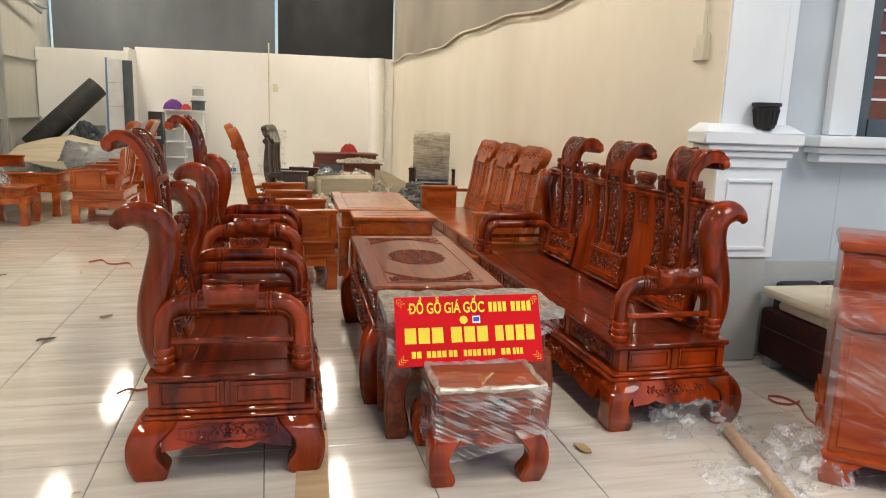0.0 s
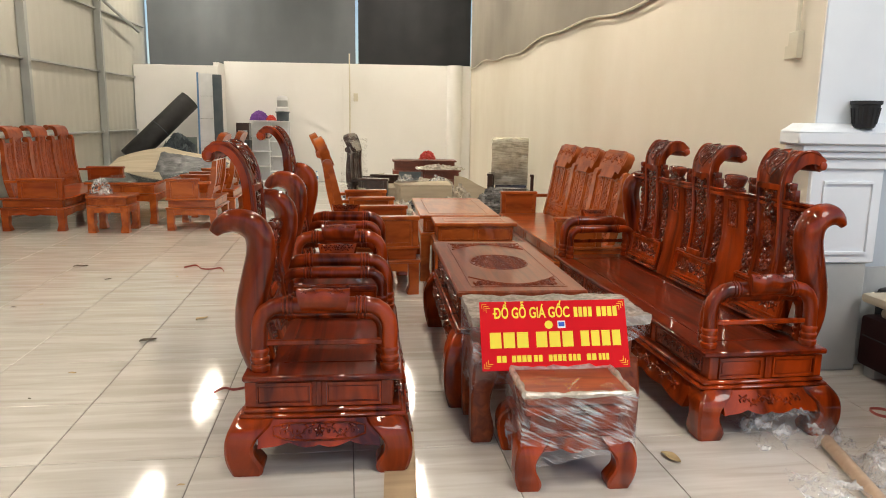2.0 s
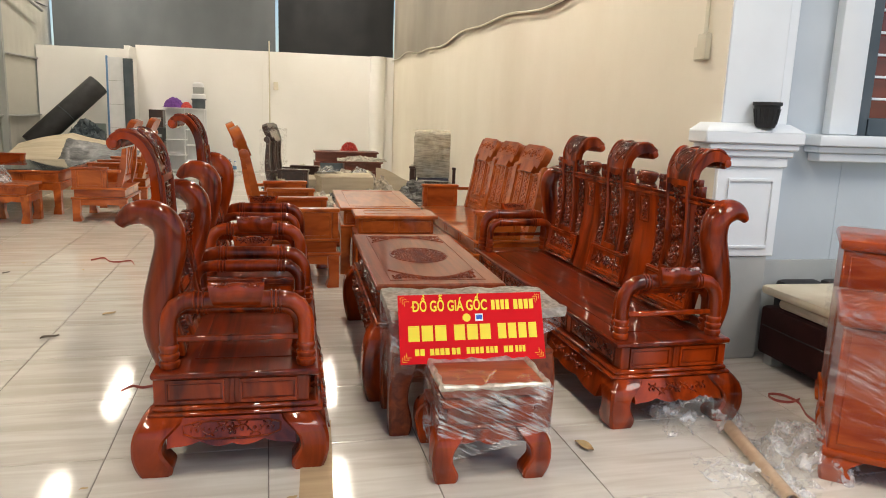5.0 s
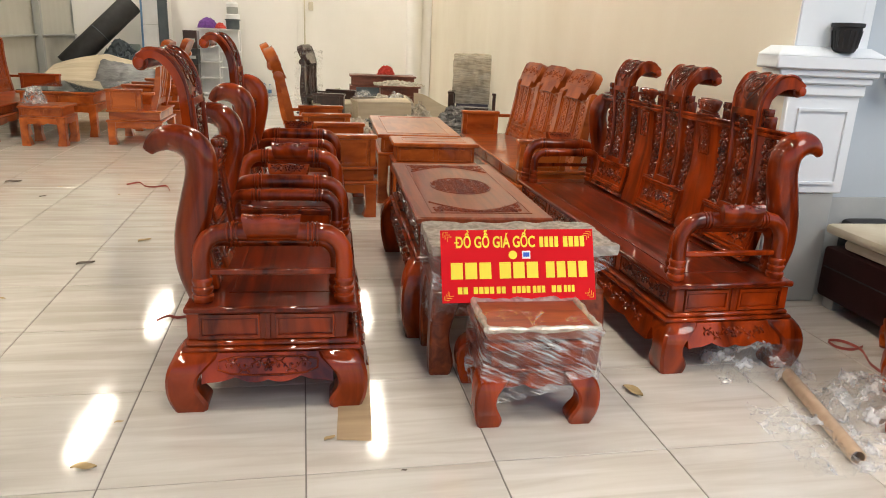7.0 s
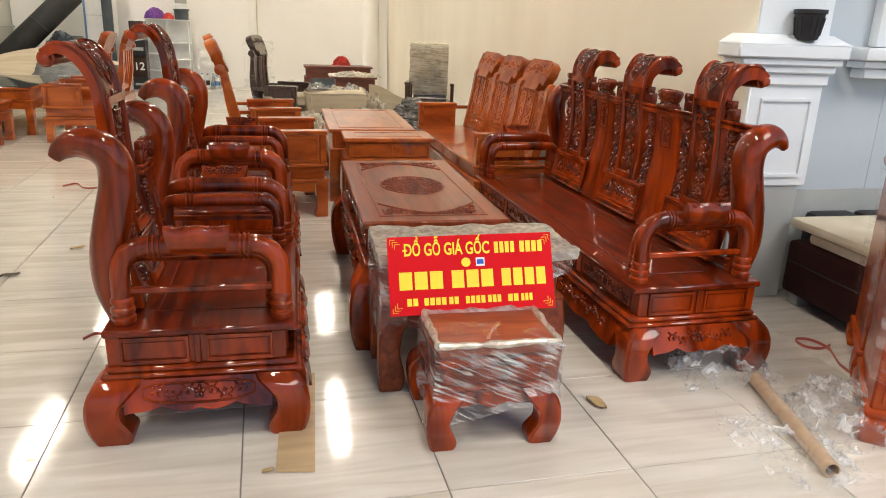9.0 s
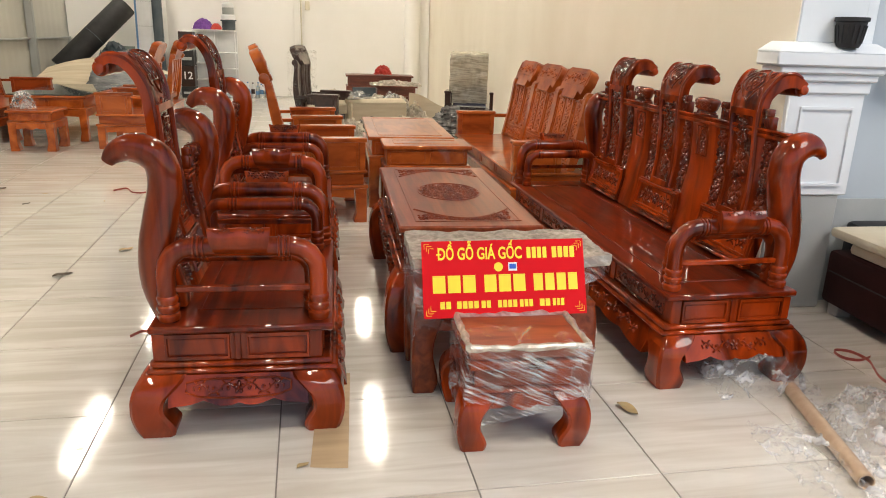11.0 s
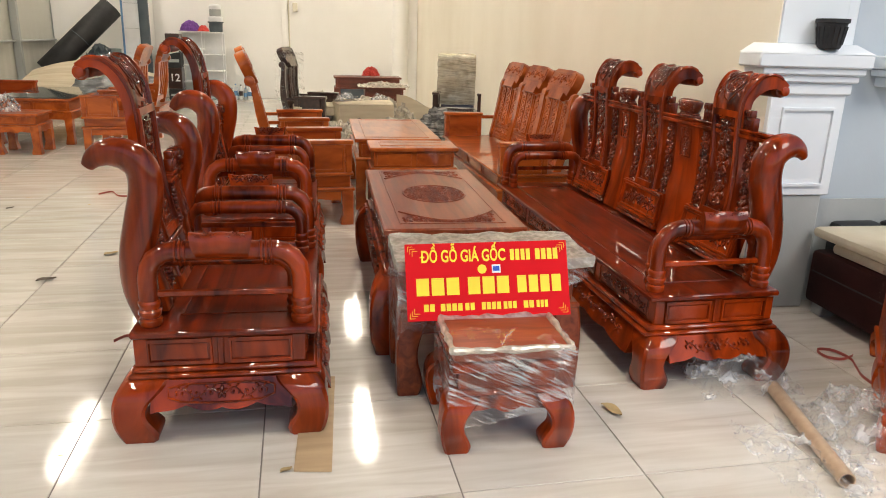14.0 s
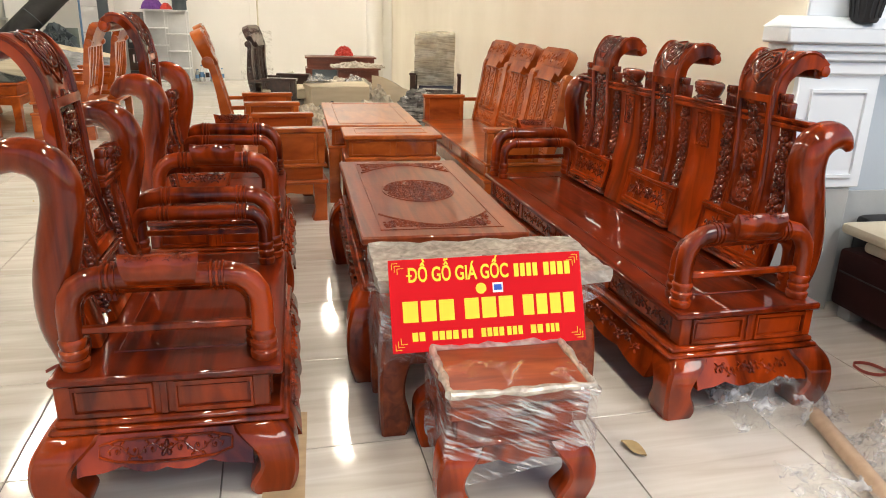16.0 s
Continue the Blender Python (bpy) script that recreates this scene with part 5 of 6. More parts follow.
def block_table(label, x0, x1, y0, y1, h, glass=False, wood=ORANGE, name="coffee_table", category="table"):
    t = thing(name, label, category, pose((x0 + x1) / 2, (y0 + y1) / 2, 0))
    w, l = (x1 - x0) / 2, (y1 - y0) / 2
    part("top", Mesh().box(-w, w, -l, l, h - 0.028, h, 0.006), wood, t)
    part("top_border", outlined(Mesh(), 2 * w - 0.16, 2 * l - 0.18, lambda a, b, c: (a, b, h - 0.001 + c), 0.014, 0.004), wood, t)
    if glass:
        part("glass_top", Mesh().box(-w + 0.01, w - 0.01, -l + 0.01, l - 0.01, h + 0.004, h + 0.012, 0.002), GLASS, t, "dark reflecting glass top")
    part("box", Mesh().box(-w + 0.03, w - 0.03, -l + 0.03, l - 0.03, h * 0.74, h - 0.028, 0.004), wood, t)
    part("moulding", Mesh().box(-w + 0.004, w - 0.004, -l + 0.004, l - 0.004, h * 0.69, h * 0.74, 0.008), wood, t)
    for s in (-1, 1):
        for a0, a1 in ((-w + 0.05, -0.015), (0.015, w - 0.05)):
            part("panel", outlined(Mesh(), a1 - a0, h * 0.16, lambda a, b, c: ((a0 + a1) / 2 + a, s * (l - 0.03 + c), h * 0.835 + b), 0.008, 0.004), wood, t)
        m = Mesh()
        m.prism(scallop(2 * w - 0.15, h * 0.69, h * 0.58, 3), lambda a, b, c: (a, s * (l - 0.012 + c), b), (-0.025, 0.002))
        part("apron", m, wood, t)
        m = Mesh()
        m.prism(scallop(2 * l - 0.15, h * 0.69, h * 0.58, 5), lambda a, b, c: (s * (w - 0.012 + c), a, b), (-0.025, 0.002))
        part("apron", m, wood, t)
        for q in (-1, 1):
            part("leg", block_leg(s * (w - 0.05), q * (l - 0.05), s, q, h * 0.70, 0.085), wood, t)
    return t


block_table("orange wooden coffee table with a framed top", 1.055, 1.715, 3.06, 4.37, 0.55)
block_table("small orange wooden side table before the coffee table", 1.14, 1.775, 2.63, 3.0, 0.55, name="side_table", category="side table")
block_table("orange wooden coffee table under a dark glass top", -2.80, -1.96, 6.30, 7.85, 0.51, glass=True)
block_table("small orange wooden stool holding a plastic bag", -2.53, -2.07, 5.60, 6.04, 0.42, name="stool", category="stool")


def crumpled_heap(name, label, x, y, z, rx, ry, h, seed, mat, category="plastic film", amp=0.035, n=48, flat=0.0):
    """A loose crumpled piece of film: a dome of folds lying on the floor."""
    def f(u, v):
        a = (u - 0.5) * 2
        b = (v - 0.5) * 2
        r = math.sqrt(a * a + b * b)
        d = max(0.0, 1 - r * r)
        p = Vector((a * rx, b * ry, h * d ** 0.6))
        off = Vector((seed, seed * 2, seed * 3))
        k = 0.5 / max(rx, ry)
        q = noise.noise_vector(p * 5 * k * 2 + off) * amp + noise.noise_vector(p * 12 * k * 2 + off) * amp * 0.55
        # ridged folds
        e = abs(noise.noise(p * 8 * k * 2 + off)) * amp * 1.2
        p += q
        p.z = max(0.004 + 0.002 * math.sin(u * 40 + v * 23), p.z - e + amp * 0.3)
        return p
    return single(name, Mesh().sheet(n, n, f), mat, label, category, pose(x, y, z), smooth=50)


crumpled_heap("plastic_bag", "clear plastic bag lying on the small stool", -2.41, 5.78, 0.426, 0.11, 0.09, 0.17, 3, FILM_CLEAR, "bag")

# bundled goods at the far end
FILM_WHITE = film_material("white_packing_film", (0.80, 0.745, 0.65), 0.9, (9, 9, 9), 0.40, 0.66, 0.40, 0.08)
wc = block_seat("armchair", "dark wooden chair bundled in stretch film", "armchair", 0.62, pose(0.925, 6.33, 0, 0, 0, 76), wood=DARKWOOD, carve=DARKWOOD, top=1.12, lean=0.03)
part("stretch_film", wrap_round(-0.33, 0.33, 0.42, 0.58, 0.40, 1.06, 0.014, 2.0), FILM_THIN, wc, "shiny stretch film")
wg = block_seat("armchair", "wooden armchair wrapped in cloudy beige stretch film", "armchair", 0.58, pose(2.53, 6.85, 0, 0, 0, -14), wood=DARKWOOD, carve=DARKWOOD, top=1.04, D=0.5)
part("side_post", Mesh().loft([[(0.262, y - 0.07, z), (0.318, y - 0.07, z), (0.332, y, z), (0.318, y + 0.07, z), (0.262, y + 0.07, z)] for y, z in ((0.44, 0.38), (0.47, 0.60), (0.475, 0.80), (0.47, 0.98), (0.475, 1.05))]), DARKWOOD, wg, "dark polished post")
part("packed_head", Mesh().box(-0.285, 0.27, 0.40, 0.555, 0.66, 1.075, 0.05), PALECARD, wg, "tan wrapped head of the back")
part("stretch_film", wrap_round(-0.30, 0.272, 0.35, 0.57, 0.42, 1.075, 0.012, 4.0), FILM_BAND, wg, "cloudy beige stretch film")
crumpled_heap("film_wad", "glossy grey wad of film wrapped furniture legs", 2.08, 5.58, 0, 0.30, 0.30, 0.52, 21, material("grey_bundle_film", (0.035, 0.035, 0.036), 0.25, vary=(0.26, 0.25, 0.24), scale=(6, 6, 50), coat=0.5), "packaging", 0.05)
single("cardboard_sheet", Mesh().sheet(14, 8, lambda u, v: (1.66 + 0.55 * u, 5.94 + 0.10 * v + 0.03 * math.sin(u * 5), 0.02 + v * (0.62 - 0.18 * u) + 0.02 * math.sin(u * 7))), PALECARD, "pale cardboard sheet leaning on bundled chairs", "cardboard")


def carton(label, x, y, z, w, l, h, rz, mat=CARD):
    t = thing("carton", label, "box", pose(x, y, z, 0, 0, rz))
    part("body", Mesh().box(-w / 2, w / 2, -l / 2, l / 2, 0, h, 0.006), mat, t)
    for s in (-1, 1):
        part("flap", Mesh().sheet(6, 3, lambda u, v: (-w / 2 + w * u, s * (l / 2 - l * 0.46 * v), h + 0.006 + 0.035 * (1 - v) * 0 + 0.03 * v * (0.5 + 0.5 * math.sin(u * 3 + s)))), mat, t)
    return t


carton("flat brown carton lying open among packing film", 1.27, 6.03, 0.30, 0.62, 0.52, 0.24, 8, PALECARD)
carton("brown carton under the packing film", 1.24, 6.08, 0.0, 0.66, 0.56, 0.29, 2)
carton("pale carton on the seat of the bundled chair", 0.70, 6.33, 0.38, 0.46, 0.50, 0.10, 5, PALECARD)
for k, (x, y, rx, h) in enumerate(((0.98, 7.08, 0.40, 0.50), (1.35, 7.55, 0.40, 0.46), (1.57, 5.58, 0.26, 0.40), (0.96, 5.36, 0.24, 0.40), (0.78, 7.28, 0.34, 0.54))):
    crumpled_heap("packing_film", "crumpled heap of white packing film", x, y, 0, rx, rx * 0.8, h, 31 + k * 3.3, FILM_WHITE, amp=0.05)
GREYFILM = material("grey_gloss_film", (0.045, 0.045, 0.046), 0.25, vary=(0.30, 0.29, 0.28), scale=(6, 6, 40), coat=0.5)
for k, (x, y, rx, h, mat) in enumerate(((1.17, 5.63, 0.22, 0.38, GREYFILM), (1.71, 6.02, 0.24, 0.50, FILM_WHITE), (1.49, 6.57, 0.26, 0.58, FILM_CLEAR), (1.61, 7.10, 0.26, 0.52, FILM_WHITE), (1.10, 6.45, 0.24, 0.60, FILM_CLEAR))):
    crumpled_heap("packing_film", "dark glossy heap of packing film" if mat == GREYFILM else "loose crumpled packing film among the cartons", x, y, 0, rx, rx * 0.85, h, 131 + k * 4.1, mat, amp=0.06)
block_table("dark red low cabinet by the back wall under a red bag", 0.99, 2.05, 9.2, 9.65, 0.64, wood=REDBROWN, name="console_table", category="console")
single("screen_panel", Mesh().box(1.09, 1.47, 9.12, 9.15, 0.0, 0.46, 0.006), SLATE, "dark slate coloured panel leaning on the console", "panel")
block_table("dark red wooden stool with film on its top", 1.39, 2.0, 8.15, 8.65, 0.56, wood=REDBROWN, name="stool", category="stool")
crumpled_heap("packing_film", "sheet of pale film lying over a stool", 1.69, 8.3, 0.562, 0.36, 0.26, 0.05, 55, FILM_PALE, amp=0.03)
crumpled_heap("plastic_bag", "red plastic bag on the console", 1.575, 9.4, 0.645, 0.13, 0.10, 0.13, 61, REDPL, "bag", amp=0.03)

# things against the closet and back wall
ru = Vector((-2.70, 11.2, 1.60)) - Vector((-3.68, 10.7, 0.55))
roll = thing("floor_mat_roll", "rolled black floor mat leaning on the closet wall", "mat", Matrix.Translation((-3.68, 10.7, 0.55)) @ ru.to_track_quat("Z", "Y").to_matrix().to_4x4())
L = ru.length
part("roll", Mesh().lathe([(0.10, 0.0), (0.185, 0.0), (0.19, 0.01), (0.19, L - 0.01), (0.185, L), (0.10, L), (0.095, L - 0.2), (0.095, 0.1)], sides=28), BLACK, roll)
part("tie", Mesh().lathe([(0.189, L * 0.5), (0.197, L * 0.5 + 0.005), (0.189, L * 0.5 + 0.012)], sides=28), SLATE, roll)
crumpled_heap("black_sack", "black sack slumped under the mat roll", -3.55, 10.5, 0, 0.38, 0.34, 0.52, 71, BLACK, "sack", amp=0.06)
crumpled_heap("wire_scrap", "dark tangle of scrap and wire behind the bench", -2.85, 10.9, 0, 0.36, 0.3, 0.95, 77, SLATE, "scrap", amp=0.12)
single("glass_sheet", Mesh().box(-2.98, -2.62, 11.25, 11.27, 0.3, 1.22, 0.002), material("greenish_glass_sheet", (0.16, 0.20, 0.19), 0.1, vary=(0.24, 0.28, 0.26)), "greyish glass sheet leaning on the closet", "glass sheet", pose(0, 0, -0.30))
wp = thing("door_panel", "white door panel with a blue edge leaning on the closet", "panel", pose(-2.47, 11.45, 0, -2, 0, 0))
part("board", Mesh().box(-0.13, 0.13, -0.02, 0.02, 0, 2.10, 0.004), WHITEPL, wp)
part("edge", Mesh().box(-0.165, -0.131, -0.02, 0.02, 0, 2.12, 0.003), BLUEPL, wp, "blue edge strip")
for k in range(4):
    part("joint", Mesh().box(-0.13, 0.13, -0.0225, -0.0205, 0.42 * (k + 1), 0.42 * (k + 1) + 0.006, 0.0005), STEEL, wp)
single("foam_board", Mesh().box(-2.33, -2.17, 11.42, 11.50, 0, 2.08, 0.012), SLATE, "dark slate foam board standing by the closet", "foam board")
single("door_1", Mesh().box(-2.352, -2.335, 12.02, 12.42, 0.0, 2.05, 0.003), WHITEPL, "white closet door in the side wall", "door", kind="structure")
pb = thing("packed_board", "large tan wrapped board lying slanted behind the glass table", "board", pose(-2.55, 9.15, 0))
def pbf(u, v):
    return (-0.95 + 1.9 * u, -0.45 + 0.9 * v, 0.40 + 0.42 * v * (1 - abs(u - 0.42) * 1.1) + 0.02 * math.sin(u * 9))
part("board", Mesh().sheet(24, 12, pbf), PALECARD, pb)
part("support", Mesh().box(-0.8, 0.8, -0.30, 0.35, 0, 0.40, 0.02), CARD, pb)
part("dark_film", Mesh().sheet(24, 10, crumple(lambda u, v: (-0.15 + 1.05 * u, -0.42 + 0.5 * v, 0.45 + 0.30 * v * (1 - 0.6 * u)), 0.02, 4.4)), material("dark_gloss_film", (0.016, 0.016, 0.017), 0.42, vary=(0.10, 0.10, 0.10), scale=(8, 60, 8), bump=0.4, bump_scale=30), pb, "dark glossy film")

rack = thing("storage_rack", "white cube storage rack with clear panels by the back wall", "shelf", pose(-1.40, 12.22, 0))
for x in (-0.37, 0.0, 0.37):
    for d in (-0.16, 0.16):
        part("upright", Mesh().tube([(x, d, 0), (x, d, 1.225)], 0.011, 6), WHITEPL, rack)
for k in range(5):
    for s, o in ((-1, 0.0), (1, -0.10 if 0 < k < 4 else 0.0)):
        z = 0.02 + k * 0.30 + o
        part("shelf_board", Mesh().box(min(0, s * 0.37), max(0, s * 0.37), -0.16, 0.16, z - 0.008, z + 0.008, 0.003), WHITEPL, rack)
part("back_panel", Mesh().box(-0.365, 0.365, 0.155, 0.165, 0.02, 1.21, 0.002), WHITEPL, rack)
crumpled_heap("cap", "purple fabric bundle on the rack", -1.60, 12.18, 1.238, 0.19, 0.14, 0.19, 81, PURPLE, "fabric", amp=0.012)
crumpled_heap("cloth", "red cloth on the rack", -1.36, 12.12, 1.238, 0.10, 0.09, 0.11, 83, REDPL, "cloth", amp=0.010)
can = thing("container_stack", "stack of white and grey plastic containers on the rack", "container", pose(-1.14, 12.18, 1.234))
part("tub", Mesh().lathe([(0.12, 0.0), (0.125, 0.16), (0.145, 0.165), (0.145, 0.185), (0.02, 0.19)], sides=20), SLATE, can)
part("lid", Mesh().lathe([(0.13, 0.19), (0.13, 0.26), (0.12, 0.27), (0.11, 0.28)], sides=20), WHITEPL, can)
part("jar", Mesh().lathe([(0.105, 0.28), (0.105, 0.40), (0.10, 0.405)], sides=20), STEEL, can)
part("cap", Mesh().lathe([(0.108, 0.405), (0.108, 0.46), (0.08, 0.49), (0.01, 0.50)], sides=20), WHITEPL, can)
dk = thing("carton_stack", "stack of dark printed cartons beside the rack", "box", pose(-1.88, 12.0, 0))
for k, (z0, z1) in enumerate(((0, 0.2), (0.205, 0.58), (0.585, 0.86), (0.865, 1.19))):
    part("carton", Mesh().box(-0.125, 0.125, -0.15, 0.15, z0, z1, 0.006), DARKWOOD if k % 2 else BLACK, dk)
    if k != 1:
        part("label_bar", Mesh().box(-0.09, 0.09, -0.1525, -0.1505, z0 + 0.35 * (z1 - z0), z0 + 0.55 * (z1 - z0), 0.0005), SKIRT, dk, "pale printed bar")
num = bpy.data.curves.new("print_number", "FONT")
num.body, num.size, num.align_x, num.align_y, num.extrude, num.offset = "12", 0.19, "CENTER", "CENTER", 0.0005, 0.003
nob = new("print_number", num)
bpy.context.view_layer.update()
nme = bpy.data.meshes.new_from_object(nob.evaluated_get(bpy.context.evaluated_depsgraph_get()))
bpy.data.objects.remove(nob)
nme.materials.append(PRINTWHITE)
nb = part("printed_number", nme, PRINTWHITE, dk, "white printed number")
nb.matrix_local = pose(0.0, -0.152, 0.40, 90, 0, 0)


def bottle(x, y, h, mat, capmat):
    t = thing("bottle", "clear plastic water bottle with a blue label on the floor", "bottle", pose(x, y, 0), group="water bottles")
    part("body", Mesh().lathe([(0.028, 0), (0.034, 0.01), (0.034, h * 0.65), (0.014, h * 0.86), (0.014, h * 0.92)], sides=12), mat, t)
    part("label", Mesh().lathe([(0.0345, h * 0.25), (0.0352, h * 0.26), (0.0352, h * 0.55), (0.0345, h * 0.56)], sides=12), capmat, t)
    part("cap", Mesh().lathe([(0.016, h * 0.92), (0.016, h)], sides=10), capmat, t)


rb = random.Random(4)
for k in range(11):
    bottle(-0.92 + 0.085 * (k % 6) + rb.uniform(-0.01, 0.01), 12.28 - 0.12 * (k // 6), rb.uniform(0.2, 0.3), WHITEPL if k % 3 else SKIRT, BLUEPL if k % 4 else DARKWOOD)

# ---- beside the house wall ----
bed = thing("bed_base", "dark maroon upholstered bed base with cream mattress pads", "bed", pose(3.27, 0.77, 0, 0, 0, 0))
part("base", Mesh().box(0.0, 1.5, -1.25, 0.0, 0.06, 0.335, 0.025), MAROON, bed)
part("seam", Mesh().box(-0.003, 0.0, -1.22, -0.03, 0.225, 0.232, 0.001), BLACK, bed)
for x, y in ((0.07, -0.07), (0.07, -0.62), (0.07, -1.18), (1.4, -0.07), (1.4, -1.18)):
    part("foot", Mesh().box(x - 0.04, x + 0.04, y - 0.04, y + 0.04, 0, 0.062, 0.006), STEEL, bed)
part("mattress", Mesh().box(0.03, 1.47, -1.22, -0.10, 0.337, 0.392, 0.022), FOAM, bed)
part("mattress_pad", Mesh().box(0.0, 1.45, -0.60, 0.02, 0.394, 0.448, 0.022), FOAM, bed, "second cream pad")
for k in range(4):
    single("cushion", Mesh().box(3.43 + k * 0.29, 3.69 + k * 0.29, 0.795, 0.895, 0.0, 0.452, 0.03), BLACK, "black cushion propped behind the bed base", "cushion", group="black cushions")


def wrapped_cabinet(label, corner, rz, w, d, h, seed):
    t = thing("bedside_cabinet", label, "cabinet", pose(corner[0], corner[1], 0, 0, 0, rz), group="wrapped cabinets")
    part("body", Mesh().box(0, w, 0, d, 0.11, h - 0.05, 0.008), CABINET, t)
    part("top", Mesh().box(-0.02, w + 0.02, -0.02, d + 0.02, h - 0.05, h, 0.020), CABINET, t)
    part("moulding", Mesh().box(-0.015, w + 0.015, -0.015, d + 0.015, 0.095, 0.125, 0.010), CABINET, t)
    for a, b in ((0.05, 0.05), (w - 0.05, 0.05), (0.05, d - 0.05), (w - 0.05, d - 0.05)):
        part("foot", cabriole(Mesh(), a, b, 1 if a > w / 2 else -1, 1 if b > d / 2 else -1, 0.10, 0.11, 0.015), CABINET, t)
    part("side_board", Mesh().box(0.03, w - 0.03, -0.004, 0.004, 0.15, h - 0.075, 0.002), CABINET, t)
    part("stretch_film", wrap_round(-0.023, w + 0.023, -0.024, d + 0.023, 0.24, h + 0.006, 0.004, seed, slope=-0.25), FILM_THIN, t, "thin stretch film")
    if h < 0.7:
        part("film_band", wrap_round(-0.026, w + 0.026, -0.027, d + 0.026, 0.36, h + 0.010, 0.005, seed + 2, slope=-0.2, inn=0.9), FILM_SOFT, t, "creased pale film round the top")
    return t


wrapped_cabinet("tall orange red bedside cabinet wrapped in thin film", (3.01, -0.085), -38, 0.55, 0.45, 0.86, 12)
wrapped_cabinet("low orange red bedside cabinet wrapped in thin film", (2.69, -0.50), -38, 0.55, 0.45, 0.655, 15)

tube = thing("cardboard_tube", "brown cardboard tube lying on the tiles", "tube", Matrix.Translation((2.56, -0.07, 0.0275)) @ (Vector((2.425, -0.66, 0.0275)) - Vector((2.56, -0.07, 0.0275))).to_track_quat("Z", "Y").to_matrix().to_4x4())
part("wall", Mesh().lathe([(0.022, 0.02), (0.022, 0.0), (0.0265, 0.0), (0.027, 0.01), (0.027, 0.615), (0.0265, 0.625), (0.022, 0.625), (0.022, 0.50)], sides=28), TUBE, tube)
crumpled_heap("plastic_film", "crumpled clear film under the end of the carved bench", 2.48, 0.05, 0, 0.22, 0.15, 0.12, 91, FILM_CLEAR, amp=0.032, n=60)
crumpled_heap("plastic_film", "crumpled clear film beside the cardboard tube", 2.71, -0.38, 0, 0.17, 0.20, 0.14, 95, FILM_CLEAR, amp=0.034, n=60)
crumpled_heap("plastic_film", "thin clear film spread under the cardboard tube", 2.40, -0.52, 0, 0.17, 0.22, 0.03, 99, FILM_CLEAR, amp=0.03, n=56)


def ribbon(label, pts, wide=0.013):
    m = Mesh()
    sp = spline(pts, 6)
    m.loft([[(x, y, z), (x, y, z + wide), (x + 0.0015, y + 0.0015, z + wide), (x + 0.0015, y + 0.0015, z)] for x, y, z in sp])
    single("packing_strap", m, STRAP, label, "strap")


ribbon("red brown packing strap looped on the floor", [(3.02, -0.07, 0.001), (3.03, 0.02, 0.001), (3.06, 0.09, 0.003), (3.09, 0.17, 0.006), (3.07, 0.26, 0.004), (3.01, 0.28, 0.001), (3.00, 0.21, 0.001), (3.05, 0.17, 0.004), (3.12, 0.19, 0.008)])
ribbon("red packing strap lying on the tiles", [(-0.98, 3.66, 0.001), (-0.90, 3.74, 0.002), (-0.82, 3.60, 0.001), (-0.74, 3.57, 0.002), (-0.66, 3.62, 0.001), (-0.60, 3.46, 0.001)])
ribbon("red strap end lying behind a chair", [(-0.09, 0.67, 0.001), (-0.05, 0.72, 0.003), (0.0, 0.70, 0.002), (0.06, 0.73, 0.001)])

single("cardboard_strip", Mesh().sheet(4, 14, lambda u, v: (0.716 + 0.118 * u + 0.02 * v, -0.395 - 0.015 * u + 0.66 * v, 0.004 + 0.003 * math.sin(v * 5))), CARD, "strip of brown cardboard under a chair", "cardboard")


def leaf(x, y, size, rz, mat, label):
    def f(u, v):
        w = math.sin(math.pi * min(1, max(0, u))) ** 0.8
        return ((u - 0.5) * size, (v - 0.5) * size * 0.5 * w + 0.06 * size * math.sin(u * 5), 0.003 + 0.02 * size * (1 + math.sin(u * 7)) + 0.25 * size * (v - 0.5) ** 2)
    single("leaf", Mesh().sheet(8, 4, f), mat, label, "leaf", pose(x, y, 0.002, 0, 0, rz), group="fallen leaves")


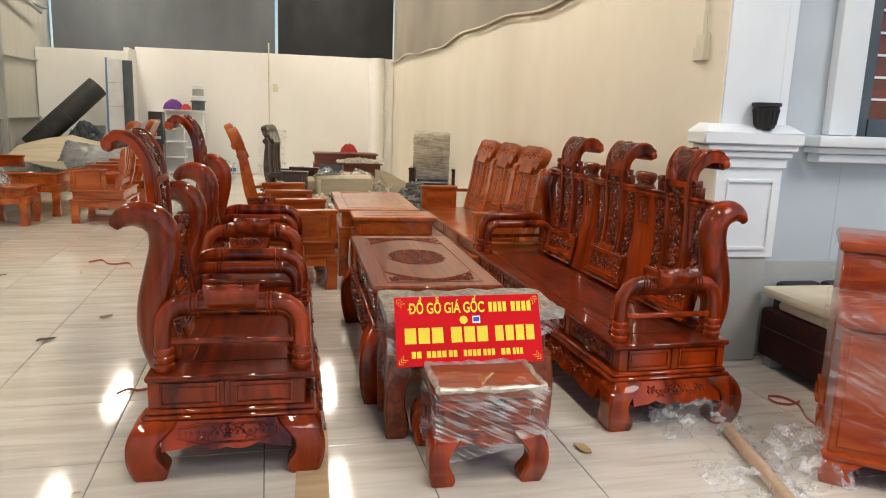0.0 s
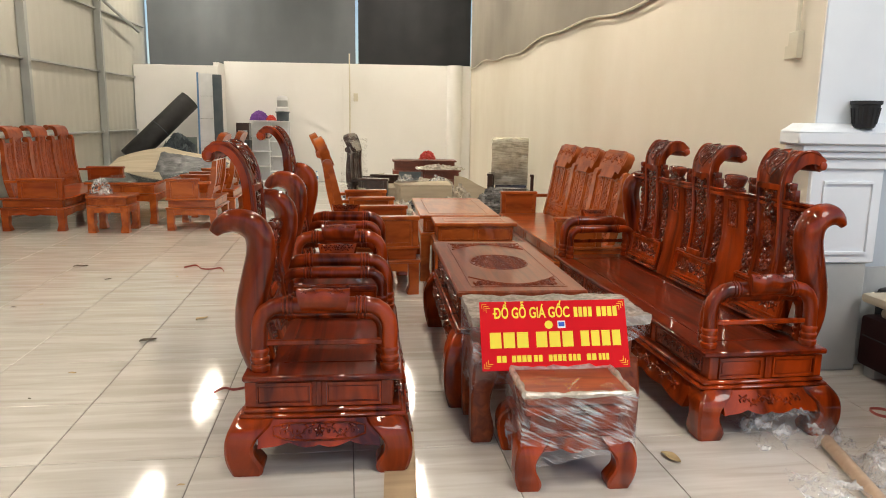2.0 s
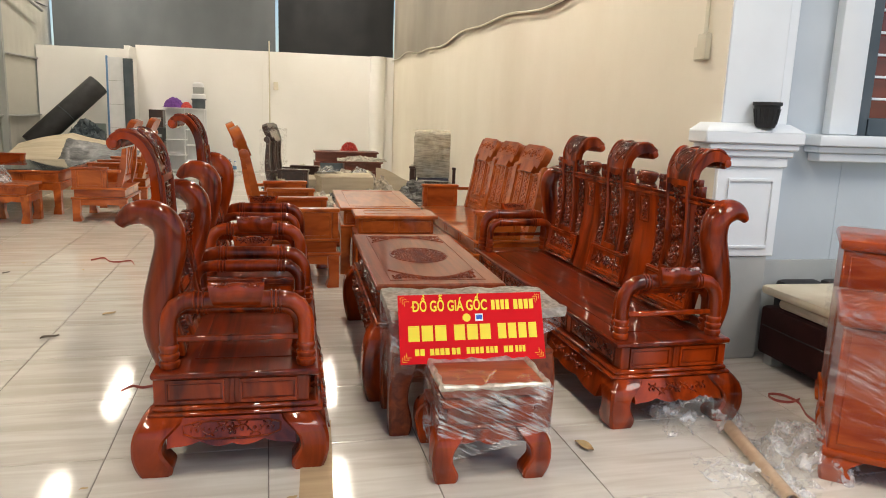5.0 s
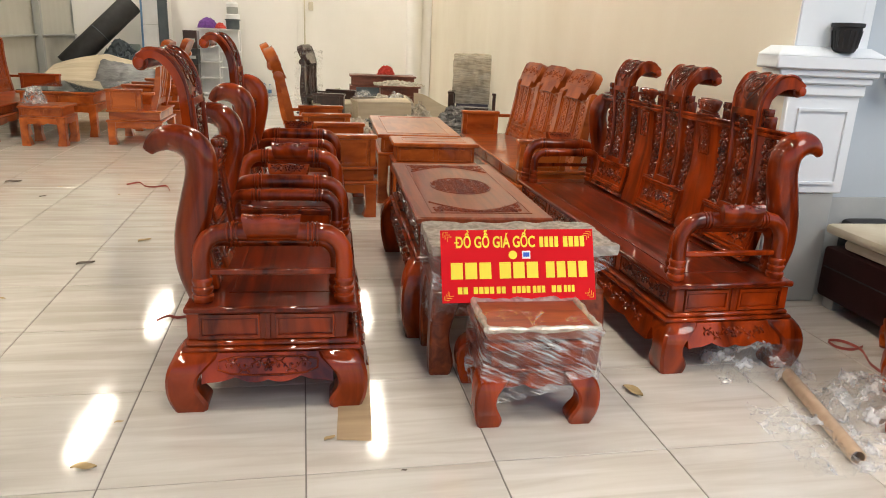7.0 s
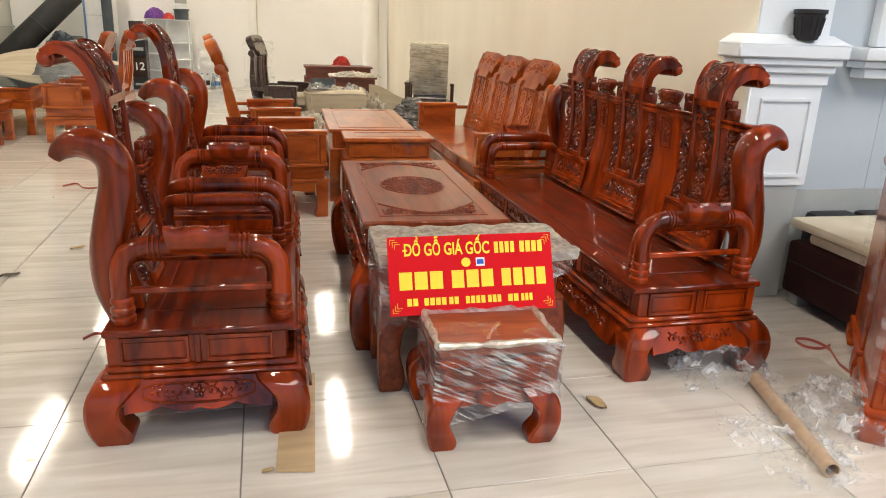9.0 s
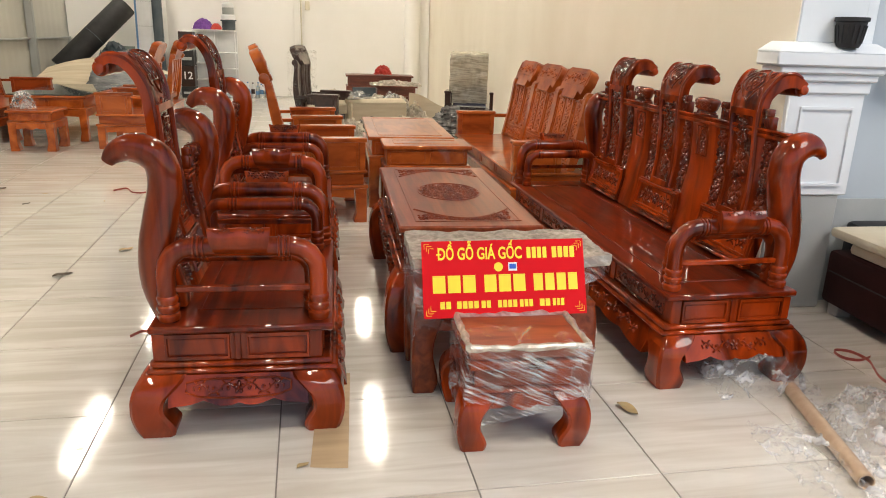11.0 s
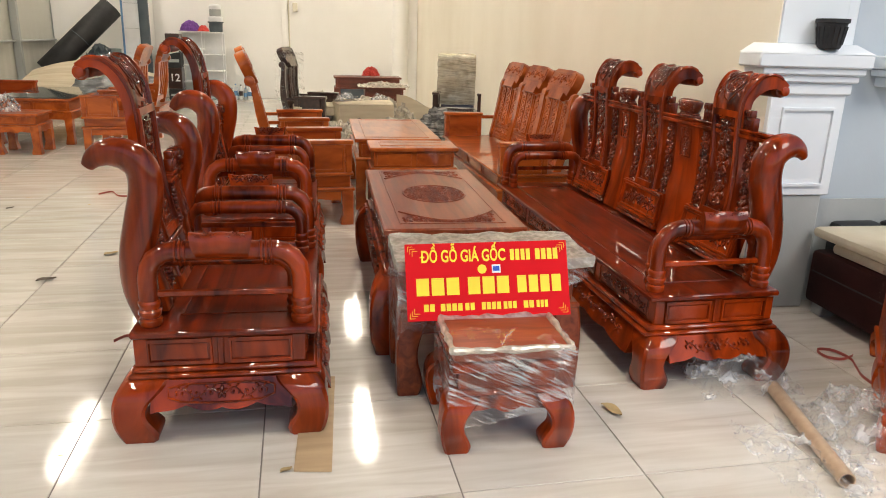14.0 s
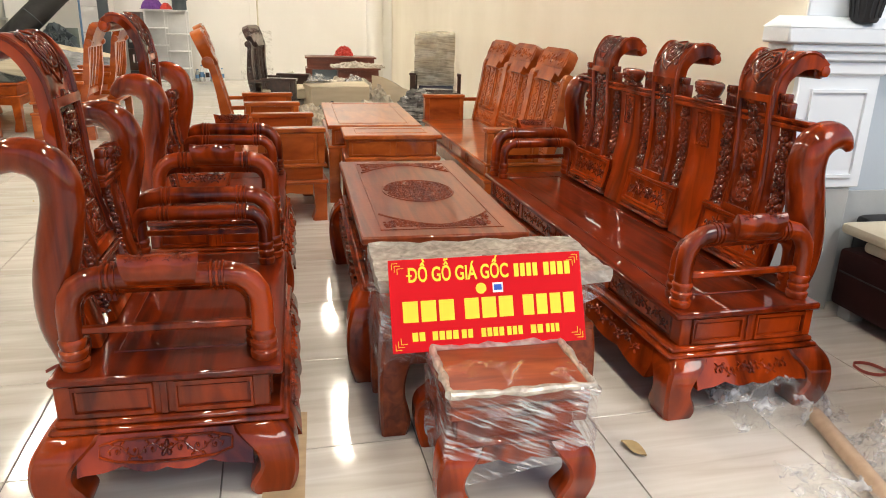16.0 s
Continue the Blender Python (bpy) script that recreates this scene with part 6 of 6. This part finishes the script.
leaf(1.866, -0.138, 0.100, -60, LEAF, "brown dry leaf on the tiles")
leaf(-0.045, -0.49, 0.075, 5, LEAF, "brown dry leaf on the tiles")
leaf(-0.45, 1.99, 0.09, 50, LEAF, "brown dry leaf on the tiles")
leaf(-0.655, 1.53, 0.10, 35, DARKLEAF, "dark curled leaf on the tiles")
leaf(-1.88, 3.73, 0.12, 20, DARKLEAF, "dark curled leaf on the tiles")
leaf(-1.466, 3.2, 0.07, 70, DARKLEAF, "dark curled leaf on the tiles")
leaf(-0.014, -0.225, 0.03, 20, LEAF, "small dry leaf on the tiles")
leaf(0.692, -0.385, 0.045, 40, LEAF, "small dry leaf on the tiles")
leaf(-0.87, 0.99, 0.04, 0, LEAF, "small dry leaf on the tiles")
leaf(0.923, -0.588, 0.02, 10, DARKLEAF, "small dark leaf on the tiles")
rl = random.Random(12)
for k in range(12):
    leaf(rl.uniform(-2.6, -0.2), rl.uniform(0.4, 5.2), rl.uniform(0.02, 0.045), rl.uniform(0, 180), DARKLEAF if k % 2 else LEAF, "small dry leaf on the tiles")


# ---- floor tiles, laid slightly out of square with the hall ----
tile_mesh = Mesh().box(0.0022, 0.5978, 0.0022, 0.5978, -0.010, 0.0, 0.0012).data("tile", TILE, 0)
lay = pose(0, 0, 0, 0, 0, 2.1)
far = Mesh()
for i in range(-8, 12):
    for j in range(-10, 23):
        c = lay @ Vector((i * 0.6 + 0.3, j * 0.6 + 0.3, 0))
        if not (LEFT - 0.3 < c.x < 6.3 and FRONT + 0.3 < c.y < BACK + 0.6):
            continue
        if -5 <= i <= 6 and -5 <= j <= 18:
            ob = new("tile", tile_mesh)
            ob.parent, ob.matrix_local = floor_ob, lay @ Matrix.Translation((i * 0.6, j * 0.6, 0))
        else:
            far.box(i * 0.6 + 0.0022, i * 0.6 + 0.5978, j * 0.6 + 0.0022, j * 0.6 + 0.5978, -0.010, 0.0, 0.001, lay)
tagged(part("tile_field", far, TILE, floor_ob, smooth=0), kind="stuff")
